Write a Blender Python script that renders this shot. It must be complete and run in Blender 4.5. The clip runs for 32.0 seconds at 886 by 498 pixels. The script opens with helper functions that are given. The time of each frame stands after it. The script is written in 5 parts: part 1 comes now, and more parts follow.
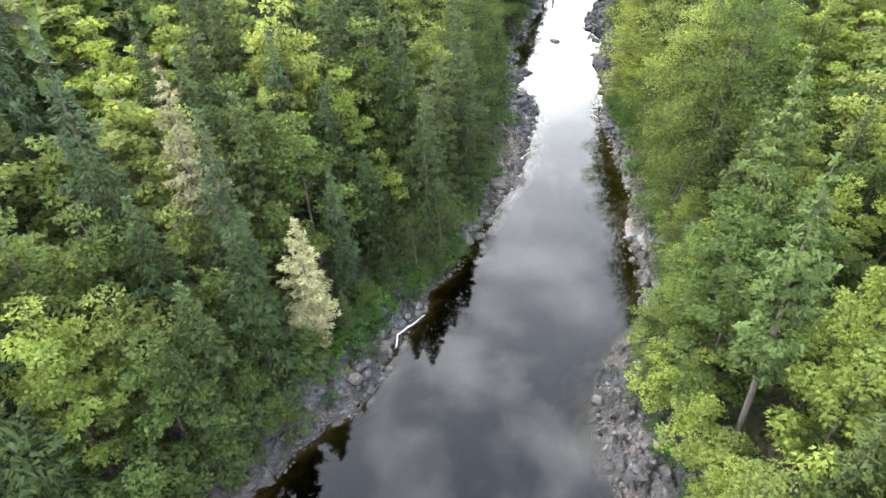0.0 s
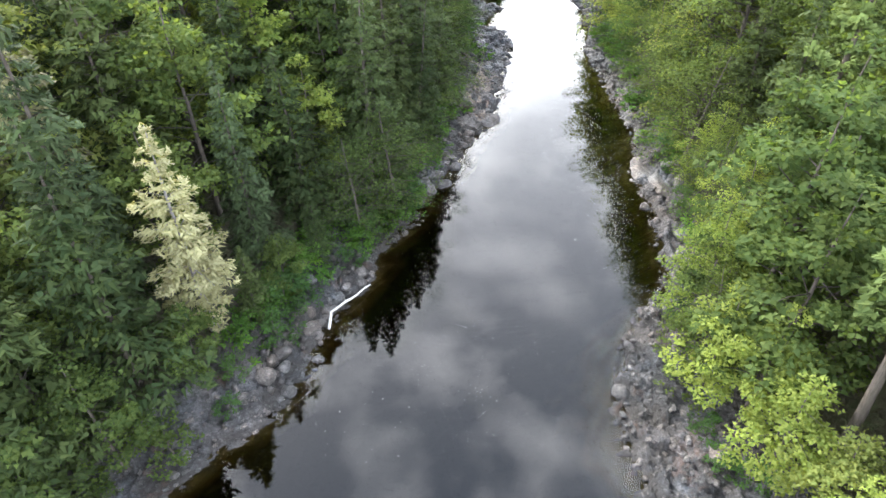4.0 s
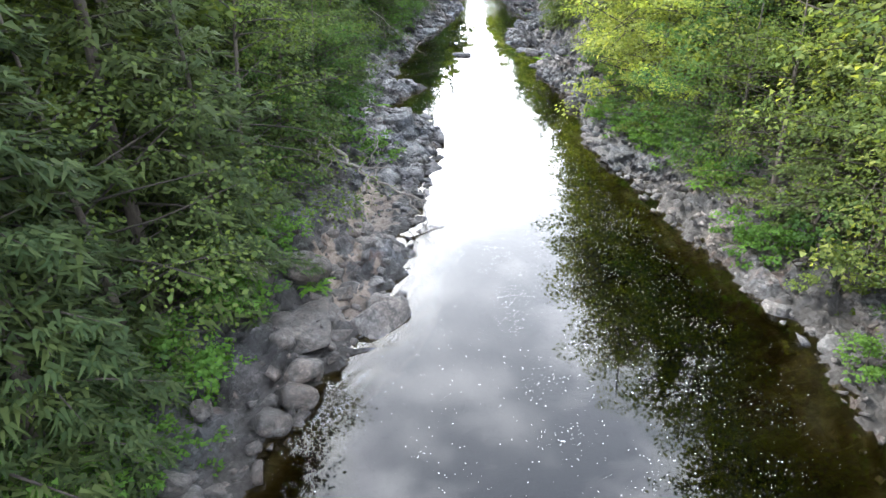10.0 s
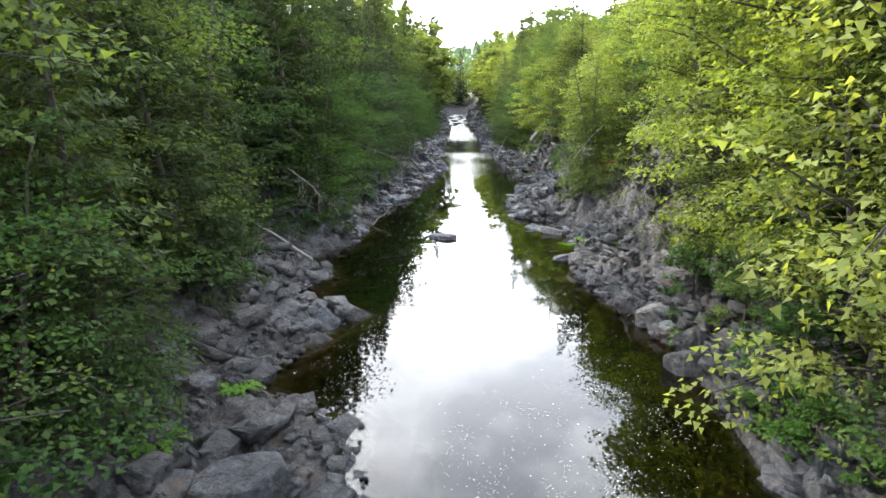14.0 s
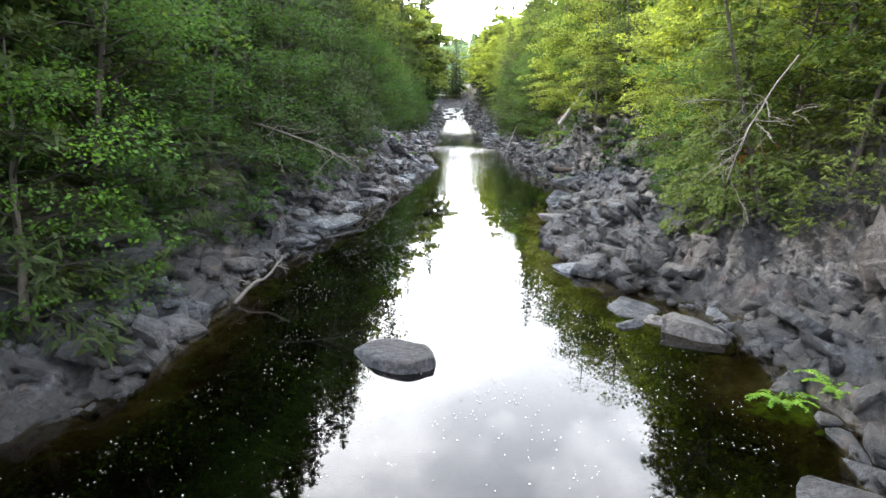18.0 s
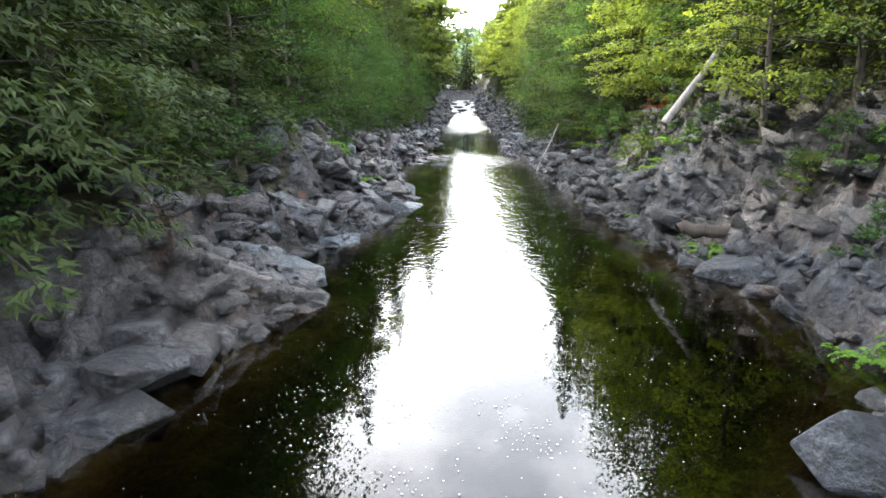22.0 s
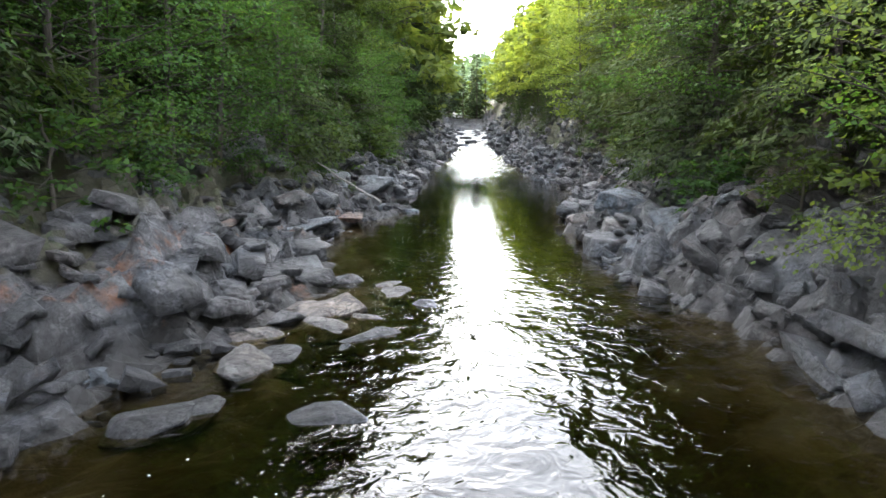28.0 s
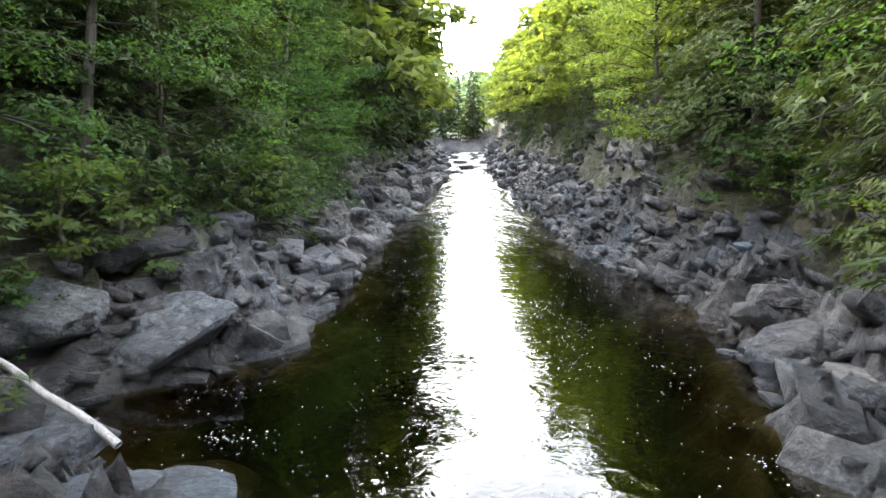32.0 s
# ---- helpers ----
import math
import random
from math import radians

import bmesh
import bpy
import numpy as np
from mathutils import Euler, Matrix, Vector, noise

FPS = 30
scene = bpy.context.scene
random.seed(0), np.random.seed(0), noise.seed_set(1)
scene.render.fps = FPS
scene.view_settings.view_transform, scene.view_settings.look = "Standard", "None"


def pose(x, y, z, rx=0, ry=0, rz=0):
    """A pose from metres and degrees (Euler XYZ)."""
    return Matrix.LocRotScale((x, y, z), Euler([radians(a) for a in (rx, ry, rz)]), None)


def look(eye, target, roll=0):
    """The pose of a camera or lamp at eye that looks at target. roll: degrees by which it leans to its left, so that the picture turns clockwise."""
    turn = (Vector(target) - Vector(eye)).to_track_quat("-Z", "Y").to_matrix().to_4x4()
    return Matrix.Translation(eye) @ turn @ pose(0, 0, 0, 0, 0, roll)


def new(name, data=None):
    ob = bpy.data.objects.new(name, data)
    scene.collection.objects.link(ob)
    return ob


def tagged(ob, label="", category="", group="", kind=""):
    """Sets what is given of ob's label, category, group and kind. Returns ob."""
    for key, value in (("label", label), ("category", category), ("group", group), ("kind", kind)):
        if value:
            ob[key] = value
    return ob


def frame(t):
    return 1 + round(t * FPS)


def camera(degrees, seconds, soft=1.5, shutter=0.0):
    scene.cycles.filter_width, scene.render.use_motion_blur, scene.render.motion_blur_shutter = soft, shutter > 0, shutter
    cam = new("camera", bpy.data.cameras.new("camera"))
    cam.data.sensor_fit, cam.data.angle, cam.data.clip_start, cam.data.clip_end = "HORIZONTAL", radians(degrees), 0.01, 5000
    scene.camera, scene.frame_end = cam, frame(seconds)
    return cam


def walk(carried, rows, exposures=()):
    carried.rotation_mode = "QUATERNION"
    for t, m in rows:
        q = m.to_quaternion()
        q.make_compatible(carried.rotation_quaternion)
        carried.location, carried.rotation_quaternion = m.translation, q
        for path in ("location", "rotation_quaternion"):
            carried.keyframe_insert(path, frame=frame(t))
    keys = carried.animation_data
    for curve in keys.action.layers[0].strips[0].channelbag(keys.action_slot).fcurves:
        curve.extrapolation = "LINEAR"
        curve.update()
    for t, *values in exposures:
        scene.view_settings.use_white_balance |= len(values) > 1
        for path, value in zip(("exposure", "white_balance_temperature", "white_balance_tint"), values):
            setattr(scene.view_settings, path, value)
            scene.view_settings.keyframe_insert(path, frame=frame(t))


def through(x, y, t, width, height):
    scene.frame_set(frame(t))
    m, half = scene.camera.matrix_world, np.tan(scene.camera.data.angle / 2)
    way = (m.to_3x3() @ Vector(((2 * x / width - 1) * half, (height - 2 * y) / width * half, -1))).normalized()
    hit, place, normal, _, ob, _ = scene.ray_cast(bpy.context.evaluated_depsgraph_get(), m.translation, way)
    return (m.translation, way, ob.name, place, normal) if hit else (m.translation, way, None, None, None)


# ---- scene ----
cam = camera(71.1, 32.0)
METRES, EYE, TILT, LEAN, TURN = 170.0, 35.2, -38.6, 0.7, 0.0
ROWS = [
    (0.0, 0.0, 0.0, 0.0, 0.0, 0.0, -0.0),
    (0.5, 0.0008, 0.0131, -0.0009, 0.01, -0.34, -0.01),
    (1.0, 0.0017, 0.0247, -0.0028, 0.03, -0.32, 0.0),
    (1.5, 0.0025, 0.0348, -0.0053, -0.13, -0.32, 0.13),
    (2.0, 0.0033, 0.0438, -0.0083, -0.66, -0.31, 0.49),
    (2.5, 0.0041, 0.0521, -0.0117, -1.2, -0.32, 0.9),
    (3.0, 0.0049, 0.06, -0.0151, -1.72, -0.33, 1.28),
    (3.5, 0.0056, 0.0691, -0.0177, -2.23, -0.35, 1.61),
    (5.5, 0.0113, 0.1225, -0.0119, -4.08, -0.75, 2.67),
    (6.0, 0.0139, 0.1382, -0.0083, -4.64, -1.16, 3.13),
    (6.5, 0.0165, 0.1544, -0.0045, -5.3, -0.39, 3.6),
    (7.0, 0.0198, 0.1711, -0.0002, -5.89, 0.33, 4.06),
    (7.5, 0.0233, 0.1884, 0.0047, -6.2, 1.79, 4.29),
    (8.0, 0.0268, 0.2062, 0.0099, -6.36, 3.66, 4.41),
    (8.5, 0.0305, 0.2242, 0.0151, -6.67, 5.59, 4.59),
    (9.0, 0.0343, 0.2425, 0.0206, -6.98, 7.47, 4.76),
    (9.5, 0.0383, 0.2607, 0.026, -7.17, 9.45, 4.89),
    (10.0, 0.0422, 0.2789, 0.0317, -7.19, 11.14, 4.95),
    (10.5, 0.0458, 0.2963, 0.0374, -7.12, 11.28, 4.95),
    (11.0, 0.049, 0.3111, 0.0452, -7.18, 11.25, 4.98),
    (11.5, 0.0521, 0.3243, 0.0552, -7.18, 12.73, 4.97),
    (12.0, 0.0555, 0.3371, 0.0652, -7.09, 16.46, 5.03),
    (12.5, 0.0586, 0.3498, 0.0755, -7.24, 20.11, 5.06),
    (13.0, 0.0618, 0.3623, 0.0854, -7.99, 23.1, 5.54),
    (13.5, 0.065, 0.375, 0.0948, -8.13, 24.43, 5.58),
    (14.0, 0.0683, 0.389, 0.1022, -8.18, 24.85, 5.51),
    (14.5, 0.0716, 0.4035, 0.1091, -8.19, 24.87, 5.5),
    (16.5, 0.0851, 0.456, 0.1449, -8.13, 24.96, 5.91),
    (17.0, 0.0887, 0.47, 0.1535, -8.16, 24.93, 5.89),
    (17.5, 0.0924, 0.4844, 0.1619, -8.16, 24.9, 5.86),
    (18.0, 0.096, 0.4984, 0.1714, -8.21, 24.88, 5.89),
    (18.5, 0.0997, 0.5118, 0.1814, -8.22, 24.89, 5.88),
    (19.0, 0.1035, 0.5251, 0.1914, -8.04, 24.88, 5.8),
    (19.5, 0.1073, 0.5386, 0.2012, -7.74, 24.88, 5.57),
    (20.0, 0.1111, 0.552, 0.2113, -7.54, 24.88, 5.44),
    (20.5, 0.1148, 0.5655, 0.2215, -7.33, 24.86, 5.3),
    (21.0, 0.1185, 0.5787, 0.2316, -7.28, 24.92, 5.27),
    (21.5, 0.122, 0.5917, 0.2417, -7.3, 24.82, 5.28),
    (22.0, 0.1258, 0.6055, 0.2523, -7.32, 24.45, 5.28),
    (22.5, 0.1298, 0.6197, 0.2635, -7.31, 24.0, 5.31),
    (23.0, 0.1336, 0.6336, 0.2743, -7.37, 24.06, 5.25),
    (23.5, 0.1372, 0.6471, 0.2848, -7.38, 24.16, 5.25),
    (24.0, 0.1407, 0.6608, 0.2954, -7.41, 24.14, 5.24),
    (24.5, 0.1443, 0.6747, 0.3062, -7.27, 24.2, 5.07),
    (25.0, 0.1479, 0.6881, 0.3165, -7.06, 24.29, 4.88),
    (25.5, 0.1513, 0.7011, 0.3263, -7.02, 24.41, 4.87),
    (28.0, 0.1642, 0.7614, 0.3679, -6.45, 27.6, 4.88),
    (28.5, 0.167, 0.7723, 0.3768, -6.47, 27.95, 4.85),
    (29.0, 0.1699, 0.7832, 0.3857, -6.44, 28.31, 4.84),
    (29.5, 0.1727, 0.7938, 0.3946, -6.41, 28.71, 4.81),
    (30.0, 0.1748, 0.8032, 0.4025, -6.42, 29.07, 4.85),
    (30.5, 0.1771, 0.8127, 0.4106, -6.46, 29.34, 4.84),
    (31.0, 0.1795, 0.8222, 0.4187, -6.47, 29.45, 4.82),
    (31.5, 0.1822, 0.8316, 0.4267, -6.61, 29.42, 4.93),
    (32.0, 0.1851, 0.8413, 0.4348, -6.66, 29.4, 4.97),
]
EXPOSURES = [(t, stops, kelvin, 11) for t, stops, kelvin in ((0, 1.0, 6350), (6, 1.05, 6200), (8, 1.12, 6150), (10, 1.3, 6150), (11.5, 1.05, 6150), (14, 0.85, 6250), (17, 1.1, 6350), (21, 1.35, 6350), (25, 1.45, 6300), (28, 1.52, 6350), (32, 1.85, 6400))]
walk(cam, [(t, pose(0, 0, EYE, TILT, LEAN, TURN) @ pose(METRES * x, METRES * y, METRES * z, 90 + pitch, roll, yaw)) for t, x, y, z, yaw, pitch, roll in ROWS], EXPOSURES)

# ---- daylight ----
SUN_AZ, SUN_EL = 38.0, 35.0          # degrees left of the y axis, degrees above the horizon
SUN_DIR = Vector((-math.sin(radians(SUN_AZ)) * math.cos(radians(SUN_EL)), math.cos(radians(SUN_AZ)) * math.cos(radians(SUN_EL)), math.sin(radians(SUN_EL))))
sun = new("sun", bpy.data.lights.new("sun", "SUN"))
sun.data.energy, sun.data.angle, sun.data.color = 5.0, radians(0.9), (1.0, 0.93, 0.80)
sun.matrix_world = look(SUN_DIR * 400, (0, 0, 0))

world = bpy.data.worlds.new("sky")
scene.world = world
world.use_nodes = True
wt = world.node_tree
wt.nodes.clear()
w_out = wt.nodes.new("ShaderNodeOutputWorld")
w_bg = wt.nodes.new("ShaderNodeBackground")
w_sky = wt.nodes.new("ShaderNodeTexSky")
w_sky.sky_type, w_sky.sun_disc = "NISHITA", False
w_sky.sun_elevation, w_sky.sun_rotation = radians(SUN_EL), radians(-SUN_AZ)
w_sky.air_density, w_sky.dust_density = 1.2, 4.5
w_co = wt.nodes.new("ShaderNodeTexCoord")
w_map = wt.nodes.new("ShaderNodeMapping")
w_map.inputs["Scale"].default_value = (1.0, 1.0, 1.7)
w_noise = wt.nodes.new("ShaderNodeTexNoise")
w_noise.inputs["Scale"].default_value, w_noise.inputs["Detail"].default_value, w_noise.inputs["Roughness"].default_value = 5.5, 8.0, 0.55
w_ramp = wt.nodes.new("ShaderNodeValToRGB")
w_ramp.color_ramp.elements[0].position, w_ramp.color_ramp.elements[1].position = 0.44, 0.68
w_mix = wt.nodes.new("ShaderNodeMix")
w_mix.data_type = "RGBA"
w_mix.inputs[7].default_value = (46.0, 47.5, 50.0, 1)      # sunlit cloud
wt.links.new(w_co.outputs["Generated"], w_map.inputs["Vector"])
wt.links.new(w_map.outputs["Vector"], w_noise.inputs["Vector"])
wt.links.new(w_noise.outputs["Fac"], w_ramp.inputs["Fac"])
wt.links.new(w_ramp.outputs["Color"], w_mix.inputs[0])
w_veil = wt.nodes.new("ShaderNodeMix")      # thin high veil between the clouds
w_veil.data_type = "RGBA"
w_veil.inputs[0].default_value = 0.55
w_veil.inputs[7].default_value = (12.5, 16.0, 22.0, 1)
wt.links.new(w_sky.outputs["Color"], w_veil.inputs[6])
wt.links.new(w_veil.outputs[2], w_mix.inputs[6])
w_sep = wt.nodes.new("ShaderNodeSeparateXYZ")
w_up = wt.nodes.new("ShaderNodeMath")
w_up.operation, w_up.use_clamp = "SUBTRACT", True
w_up.inputs[0].default_value = 1.0
w_pow = wt.nodes.new("ShaderNodeMath")
w_pow.operation = "POWER"
w_pow.inputs[1].default_value = 1.1
w_haze = wt.nodes.new("ShaderNodeMix")
w_haze.data_type = "RGBA"
w_haze.inputs[7].default_value = (85.0, 84.5, 83.0, 1)      # bright summer haze low in the sky
wt.links.new(w_co.outputs["Generated"], w_sep.inputs["Vector"])
wt.links.new(w_sep.outputs["Z"], w_up.inputs[1])
wt.links.new(w_up.outputs[0], w_pow.inputs[0])
w_dot = wt.nodes.new("ShaderNodeVectorMath")      # haze scatters most light from the sun's side
w_dot.operation = "DOT_PRODUCT"
w_dot.inputs[1].default_value = SUN_DIR[:]
w_fwd = wt.nodes.new("ShaderNodeMapRange")
w_fwd.inputs["From Min"].default_value, w_fwd.inputs["From Max"].default_value = -1.0, 1.0
w_cube = wt.nodes.new("ShaderNodeMath")
w_cube.operation = "POWER"
w_cube.inputs[1].default_value = 3.0
w_amt = wt.nodes.new("ShaderNodeMath")
w_amt.operation = "MULTIPLY_ADD"
w_amt.inputs[1].default_value, w_amt.inputs[2].default_value = 0.8, 0.2
w_all = wt.nodes.new("ShaderNodeMath")
w_all.operation = "MULTIPLY"
wt.links.new(w_co.outputs["Generated"], w_dot.inputs[0])
wt.links.new(w_dot.outputs["Value"], w_fwd.inputs["Value"])
wt.links.new(w_fwd.outputs["Result"], w_cube.inputs[0])
wt.links.new(w_cube.outputs[0], w_amt.inputs[0])
wt.links.new(w_amt.outputs[0], w_all.inputs[0])
wt.links.new(w_pow.outputs[0], w_all.inputs[1])
wt.links.new(w_all.outputs[0], w_haze.inputs[0])
wt.links.new(w_mix.outputs[2], w_haze.inputs[6])
wt.links.new(w_haze.outputs[2], w_bg.inputs["Color"])
w_bg.inputs["Strength"].default_value = 0.122
wt.links.new(w_bg.outputs["Background"], w_out.inputs["Surface"])


# ---- materials ----
def material(name, rough=0.8, spec=0.3):
    m = bpy.data.materials.new(name)
    m.use_nodes = True
    nt = m.node_tree
    b = nt.nodes["Principled BSDF"]
    b.inputs["Roughness"].default_value = rough
    b.inputs["Specular IOR Level"].default_value = spec
    return m, nt, b


def node(nt, kind, **values):
    n = nt.nodes.new(kind)
    for key, value in values.items():
        n.inputs[key.replace("_", " ")].default_value = value
    return n


def noise_tex(nt, scale, detail=5.0, rough=0.6, local=False, distortion=0.0):
    co = nt.nodes.new("ShaderNodeTexCoord")
    n = node(nt, "ShaderNodeTexNoise", Scale=scale, Detail=detail, Roughness=rough, Distortion=distortion)
    if local:
        nt.links.new(co.outputs["Object"], n.inputs["Vector"])
    else:
        g = nt.nodes.new("ShaderNodeNewGeometry")
        nt.links.new(g.outputs["Position"], n.inputs["Vector"])
    return n.outputs["Fac"]


def ramp(nt, fac, stops):
    r = nt.nodes.new("ShaderNodeValToRGB")
    e = r.color_ramp.elements
    while len(e) < len(stops):
        e.new(0.5)
    for el, (p, c) in zip(e, stops):
        el.position, el.color = p, (*c, 1)
    nt.links.new(fac, r.inputs["Fac"])
    return r.outputs["Color"]


def blend(nt, fac, a, b, mode="MIX"):
    m = nt.nodes.new("ShaderNodeMix")
    m.data_type, m.blend_type = "RGBA", mode
    for socket, value in ((m.inputs[0], fac), (m.inputs[6], a), (m.inputs[7], b)):
        if isinstance(value, bpy.types.NodeSocket):
            nt.links.new(value, socket)
        elif isinstance(value, tuple):
            socket.default_value = (*value, 1)
        else:
            socket.default_value = value
    return m.outputs[2]


def maths(nt, op, a, b=0.0):
    m = nt.nodes.new("ShaderNodeMath")
    m.operation = op
    for socket, value in ((m.inputs[0], a), (m.inputs[1], b)):
        if isinstance(value, bpy.types.NodeSocket):
            nt.links.new(value, socket)
        else:
            socket.default_value = value
    return m.outputs[0]


def bump(nt, b, height, strength=0.5, distance=0.05):
    n = node(nt, "ShaderNodeBump", Strength=strength, Distance=distance)
    nt.links.new(height, n.inputs["Height"])
    nt.links.new(n.outputs["Normal"], b.inputs["Normal"])


def rock_colour(nt, dark, mid, light):
    """Mottled stone: broad tone patches, fine grain, pale lichen blots, and cracks with their shade in the colour."""
    broad = ramp(nt, noise_tex(nt, 0.45, 6, 0.65), [(0.40, dark), (0.50, mid), (0.60, light)])
    hue = ramp(nt, noise_tex(nt, 0.28, 5, 0.6), [(0.36, (1.12, 0.99, 0.88)), (0.50, (1.0, 1.0, 1.0)), (0.64, (0.86, 1.0, 1.12))])
    broad = blend(nt, 1.0, broad, hue, "MULTIPLY")
    grain = ramp(nt, noise_tex(nt, 7.0, 8, 0.7), [(0.36, (0.46, 0.45, 0.45)), (0.50, (0.92, 0.92, 0.92)), (0.64, (1.75, 1.75, 1.77))])
    col = blend(nt, 1.0, broad, grain, "MULTIPLY")
    speck = ramp(nt, noise_tex(nt, 26.0, 6, 0.75), [(0.38, (0.66, 0.66, 0.66)), (0.62, (1.3, 1.3, 1.29))])
    col = blend(nt, 0.6, col, speck, "MULTIPLY")
    g = nt.nodes.new("ShaderNodeNewGeometry")
    warp = node(nt, "ShaderNodeTexNoise", Scale=1.7, Detail=5.0)
    mixv = nt.nodes.new("ShaderNodeVectorMath")
    mixv.operation = "ADD"
    nt.links.new(g.outputs["Position"], warp.inputs["Vector"])
    nt.links.new(g.outputs["Position"], mixv.inputs[0])
    nt.links.new(warp.outputs["Color"], mixv.inputs[1])
    # crack lines: the occlusion inside them is painted dark into the colour
    for scale, width, depth in (((0.7, 0.4, 1.1), 0.022, 0.85), ((1.9, 1.0, 2.8), 0.03, 0.7), ((4.6, 2.6, 6.0), 0.04, 0.3)):
        mp = node(nt, "ShaderNodeMapping", Rotation=(0.4, 0.5, 0.25), Scale=scale)
        crack = nt.nodes.new("ShaderNodeTexVoronoi")
        crack.feature = "DISTANCE_TO_EDGE"
        crack.inputs["Scale"].default_value = 1.0
        nt.links.new(mixv.outputs["Vector"], mp.inputs["Vector"])
        nt.links.new(mp.outputs["Vector"], crack.inputs["Vector"])
        crack_shade = ramp(nt, crack.outputs["Distance"], [(0.0, (1, 1, 1)), (width, (0, 0, 0))])
        col = blend(nt, maths(nt, "MULTIPLY", crack_shade, depth), col, (0.012, 0.011, 0.010))
    lichen = ramp(nt, noise_tex(nt, 3.1, 7, 0.75), [(0.56, (0, 0, 0)), (0.64, (1, 1, 1))])
    col = blend(nt, maths(nt, "MULTIPLY", lichen, 0.28), col, (0.24, 0.24, 0.235))
    seam = ramp(nt, noise_tex(nt, 1.1, 9, 0.8, distortion=1.2), [(0.36, (1, 1, 1)), (0.43, (0, 0, 0))])
    col = blend(nt, maths(nt, "MULTIPLY", seam, 0.55), col, (0.018, 0.017, 0.016))
    return col


def rock_height(nt):
    """Ledges and cracks: facets from a warped cell pattern, drawn out along the bedding, with grain on top."""
    g = nt.nodes.new("ShaderNodeNewGeometry")
    mp = node(nt, "ShaderNodeMapping", Rotation=(0.5, 0.35, 0.3), Scale=(3.2, 1.5, 4.4))
    warp = node(nt, "ShaderNodeTexNoise", Scale=1.3, Detail=4.0)
    add = nt.nodes.new("ShaderNodeVectorMath")
    add.operation = "ADD"
    nt.links.new(g.outputs["Position"], warp.inputs["Vector"])
    nt.links.new(g.outputs["Position"], add.inputs[0])
    nt.links.new(warp.outputs["Color"], add.inputs[1])
    nt.links.new(add.outputs["Vector"], mp.inputs["Vector"])
    cell = nt.nodes.new("ShaderNodeTexVoronoi")
    cell.inputs["Scale"].default_value = 1.0
    nt.links.new(mp.outputs["Vector"], cell.inputs["Vector"])
    h = maths(nt, "MULTIPLY", cell.outputs["Distance"], -0.55)
    h = maths(nt, "ADD", h, noise_tex(nt, 2.2, 10, 0.72))
    return maths(nt, "ADD", h, maths(nt, "MULTIPLY", noise_tex(nt, 14.0, 6, 0.7), 0.4))


def rock_material(name, dark, mid, light, rust=0.0, relief=0.2):
    m, nt, b = material(name, 0.55, 0.5)
    col = rock_colour(nt, dark, mid, light)
    if rust:
        r = ramp(nt, noise_tex(nt, 0.9, 5, 0.6), [(0.62, (0, 0, 0)), (0.74, (1, 1, 1))])
        col = blend(nt, maths(nt, "MULTIPLY", r, rust), col, (0.30, 0.14, 0.06))
    nt.links.new(col, b.inputs["Base Color"])
    bump(nt, b, rock_height(nt), 1.0, relief)
    return m


ROCK = rock_material("bedrock_grey", (0.0171, 0.0163, 0.0178), (0.0384, 0.0370, 0.0394), (0.0768, 0.0748, 0.0797), 0.25, 0.32)
BOULDER = rock_material("boulder_grey", (0.0379, 0.0335, 0.0306), (0.0682, 0.0594, 0.0540), (0.1100, 0.0966, 0.0881), 0.0, 0.14)
BLUE_ROCK = rock_material("slate_blue_grey", (0.0361, 0.0425, 0.0488), (0.0723, 0.0827, 0.0939), (0.1296, 0.1431, 0.1585), 0.15, 0.25)
CLIFF = rock_material("cliff_rock", (0.0148, 0.0134, 0.0130), (0.0335, 0.0310, 0.0307), (0.0657, 0.0621, 0.0607), 0.18, 0.4)
RUST_ROCK = rock_material("rusty_rock", (0.040, 0.026, 0.019), (0.108, 0.056, 0.036), (0.165, 0.108, 0.080))

# ground: bedrock, forest litter, sand and the stream bed, by the masks kept on the mesh
GROUND, nt, b = material("ground_mixed", 0.62, 0.4)
col = rock_colour(nt, (0.016, 0.015, 0.015), (0.035, 0.033, 0.034), (0.072, 0.069, 0.071))
rusty = ramp(nt, noise_tex(nt, 0.55, 6, 0.7), [(0.57, (0, 0, 0)), (0.66, (1, 1, 1))])
rust_at = nt.nodes.new("ShaderNodeAttribute")
rust_at.attribute_name = "rust"
col = blend(nt, maths(nt, "MULTIPLY", rusty, maths(nt, "ADD", maths(nt, "MULTIPLY", rust_at.outputs["Fac"], 0.55), 0.18)), col, (0.22, 0.095, 0.045))
litter = ramp(nt, noise_tex(nt, 1.6, 8, 0.7), [(0.3, (0.022, 0.018, 0.010)), (0.5, (0.045, 0.040, 0.018)), (0.72, (0.035, 0.060, 0.016))])
sandc = ramp(nt, noise_tex(nt, 5.0, 6, 0.7), [(0.3, (0.15, 0.115, 0.09)), (0.7, (0.28, 0.22, 0.18))])
bedc = ramp(nt, noise_tex(nt, 1.3, 7, 0.65), [(0.3, (0.018, 0.015, 0.006)), (0.6, (0.072, 0.057, 0.024)), (0.78, (0.15, 0.122, 0.058))])
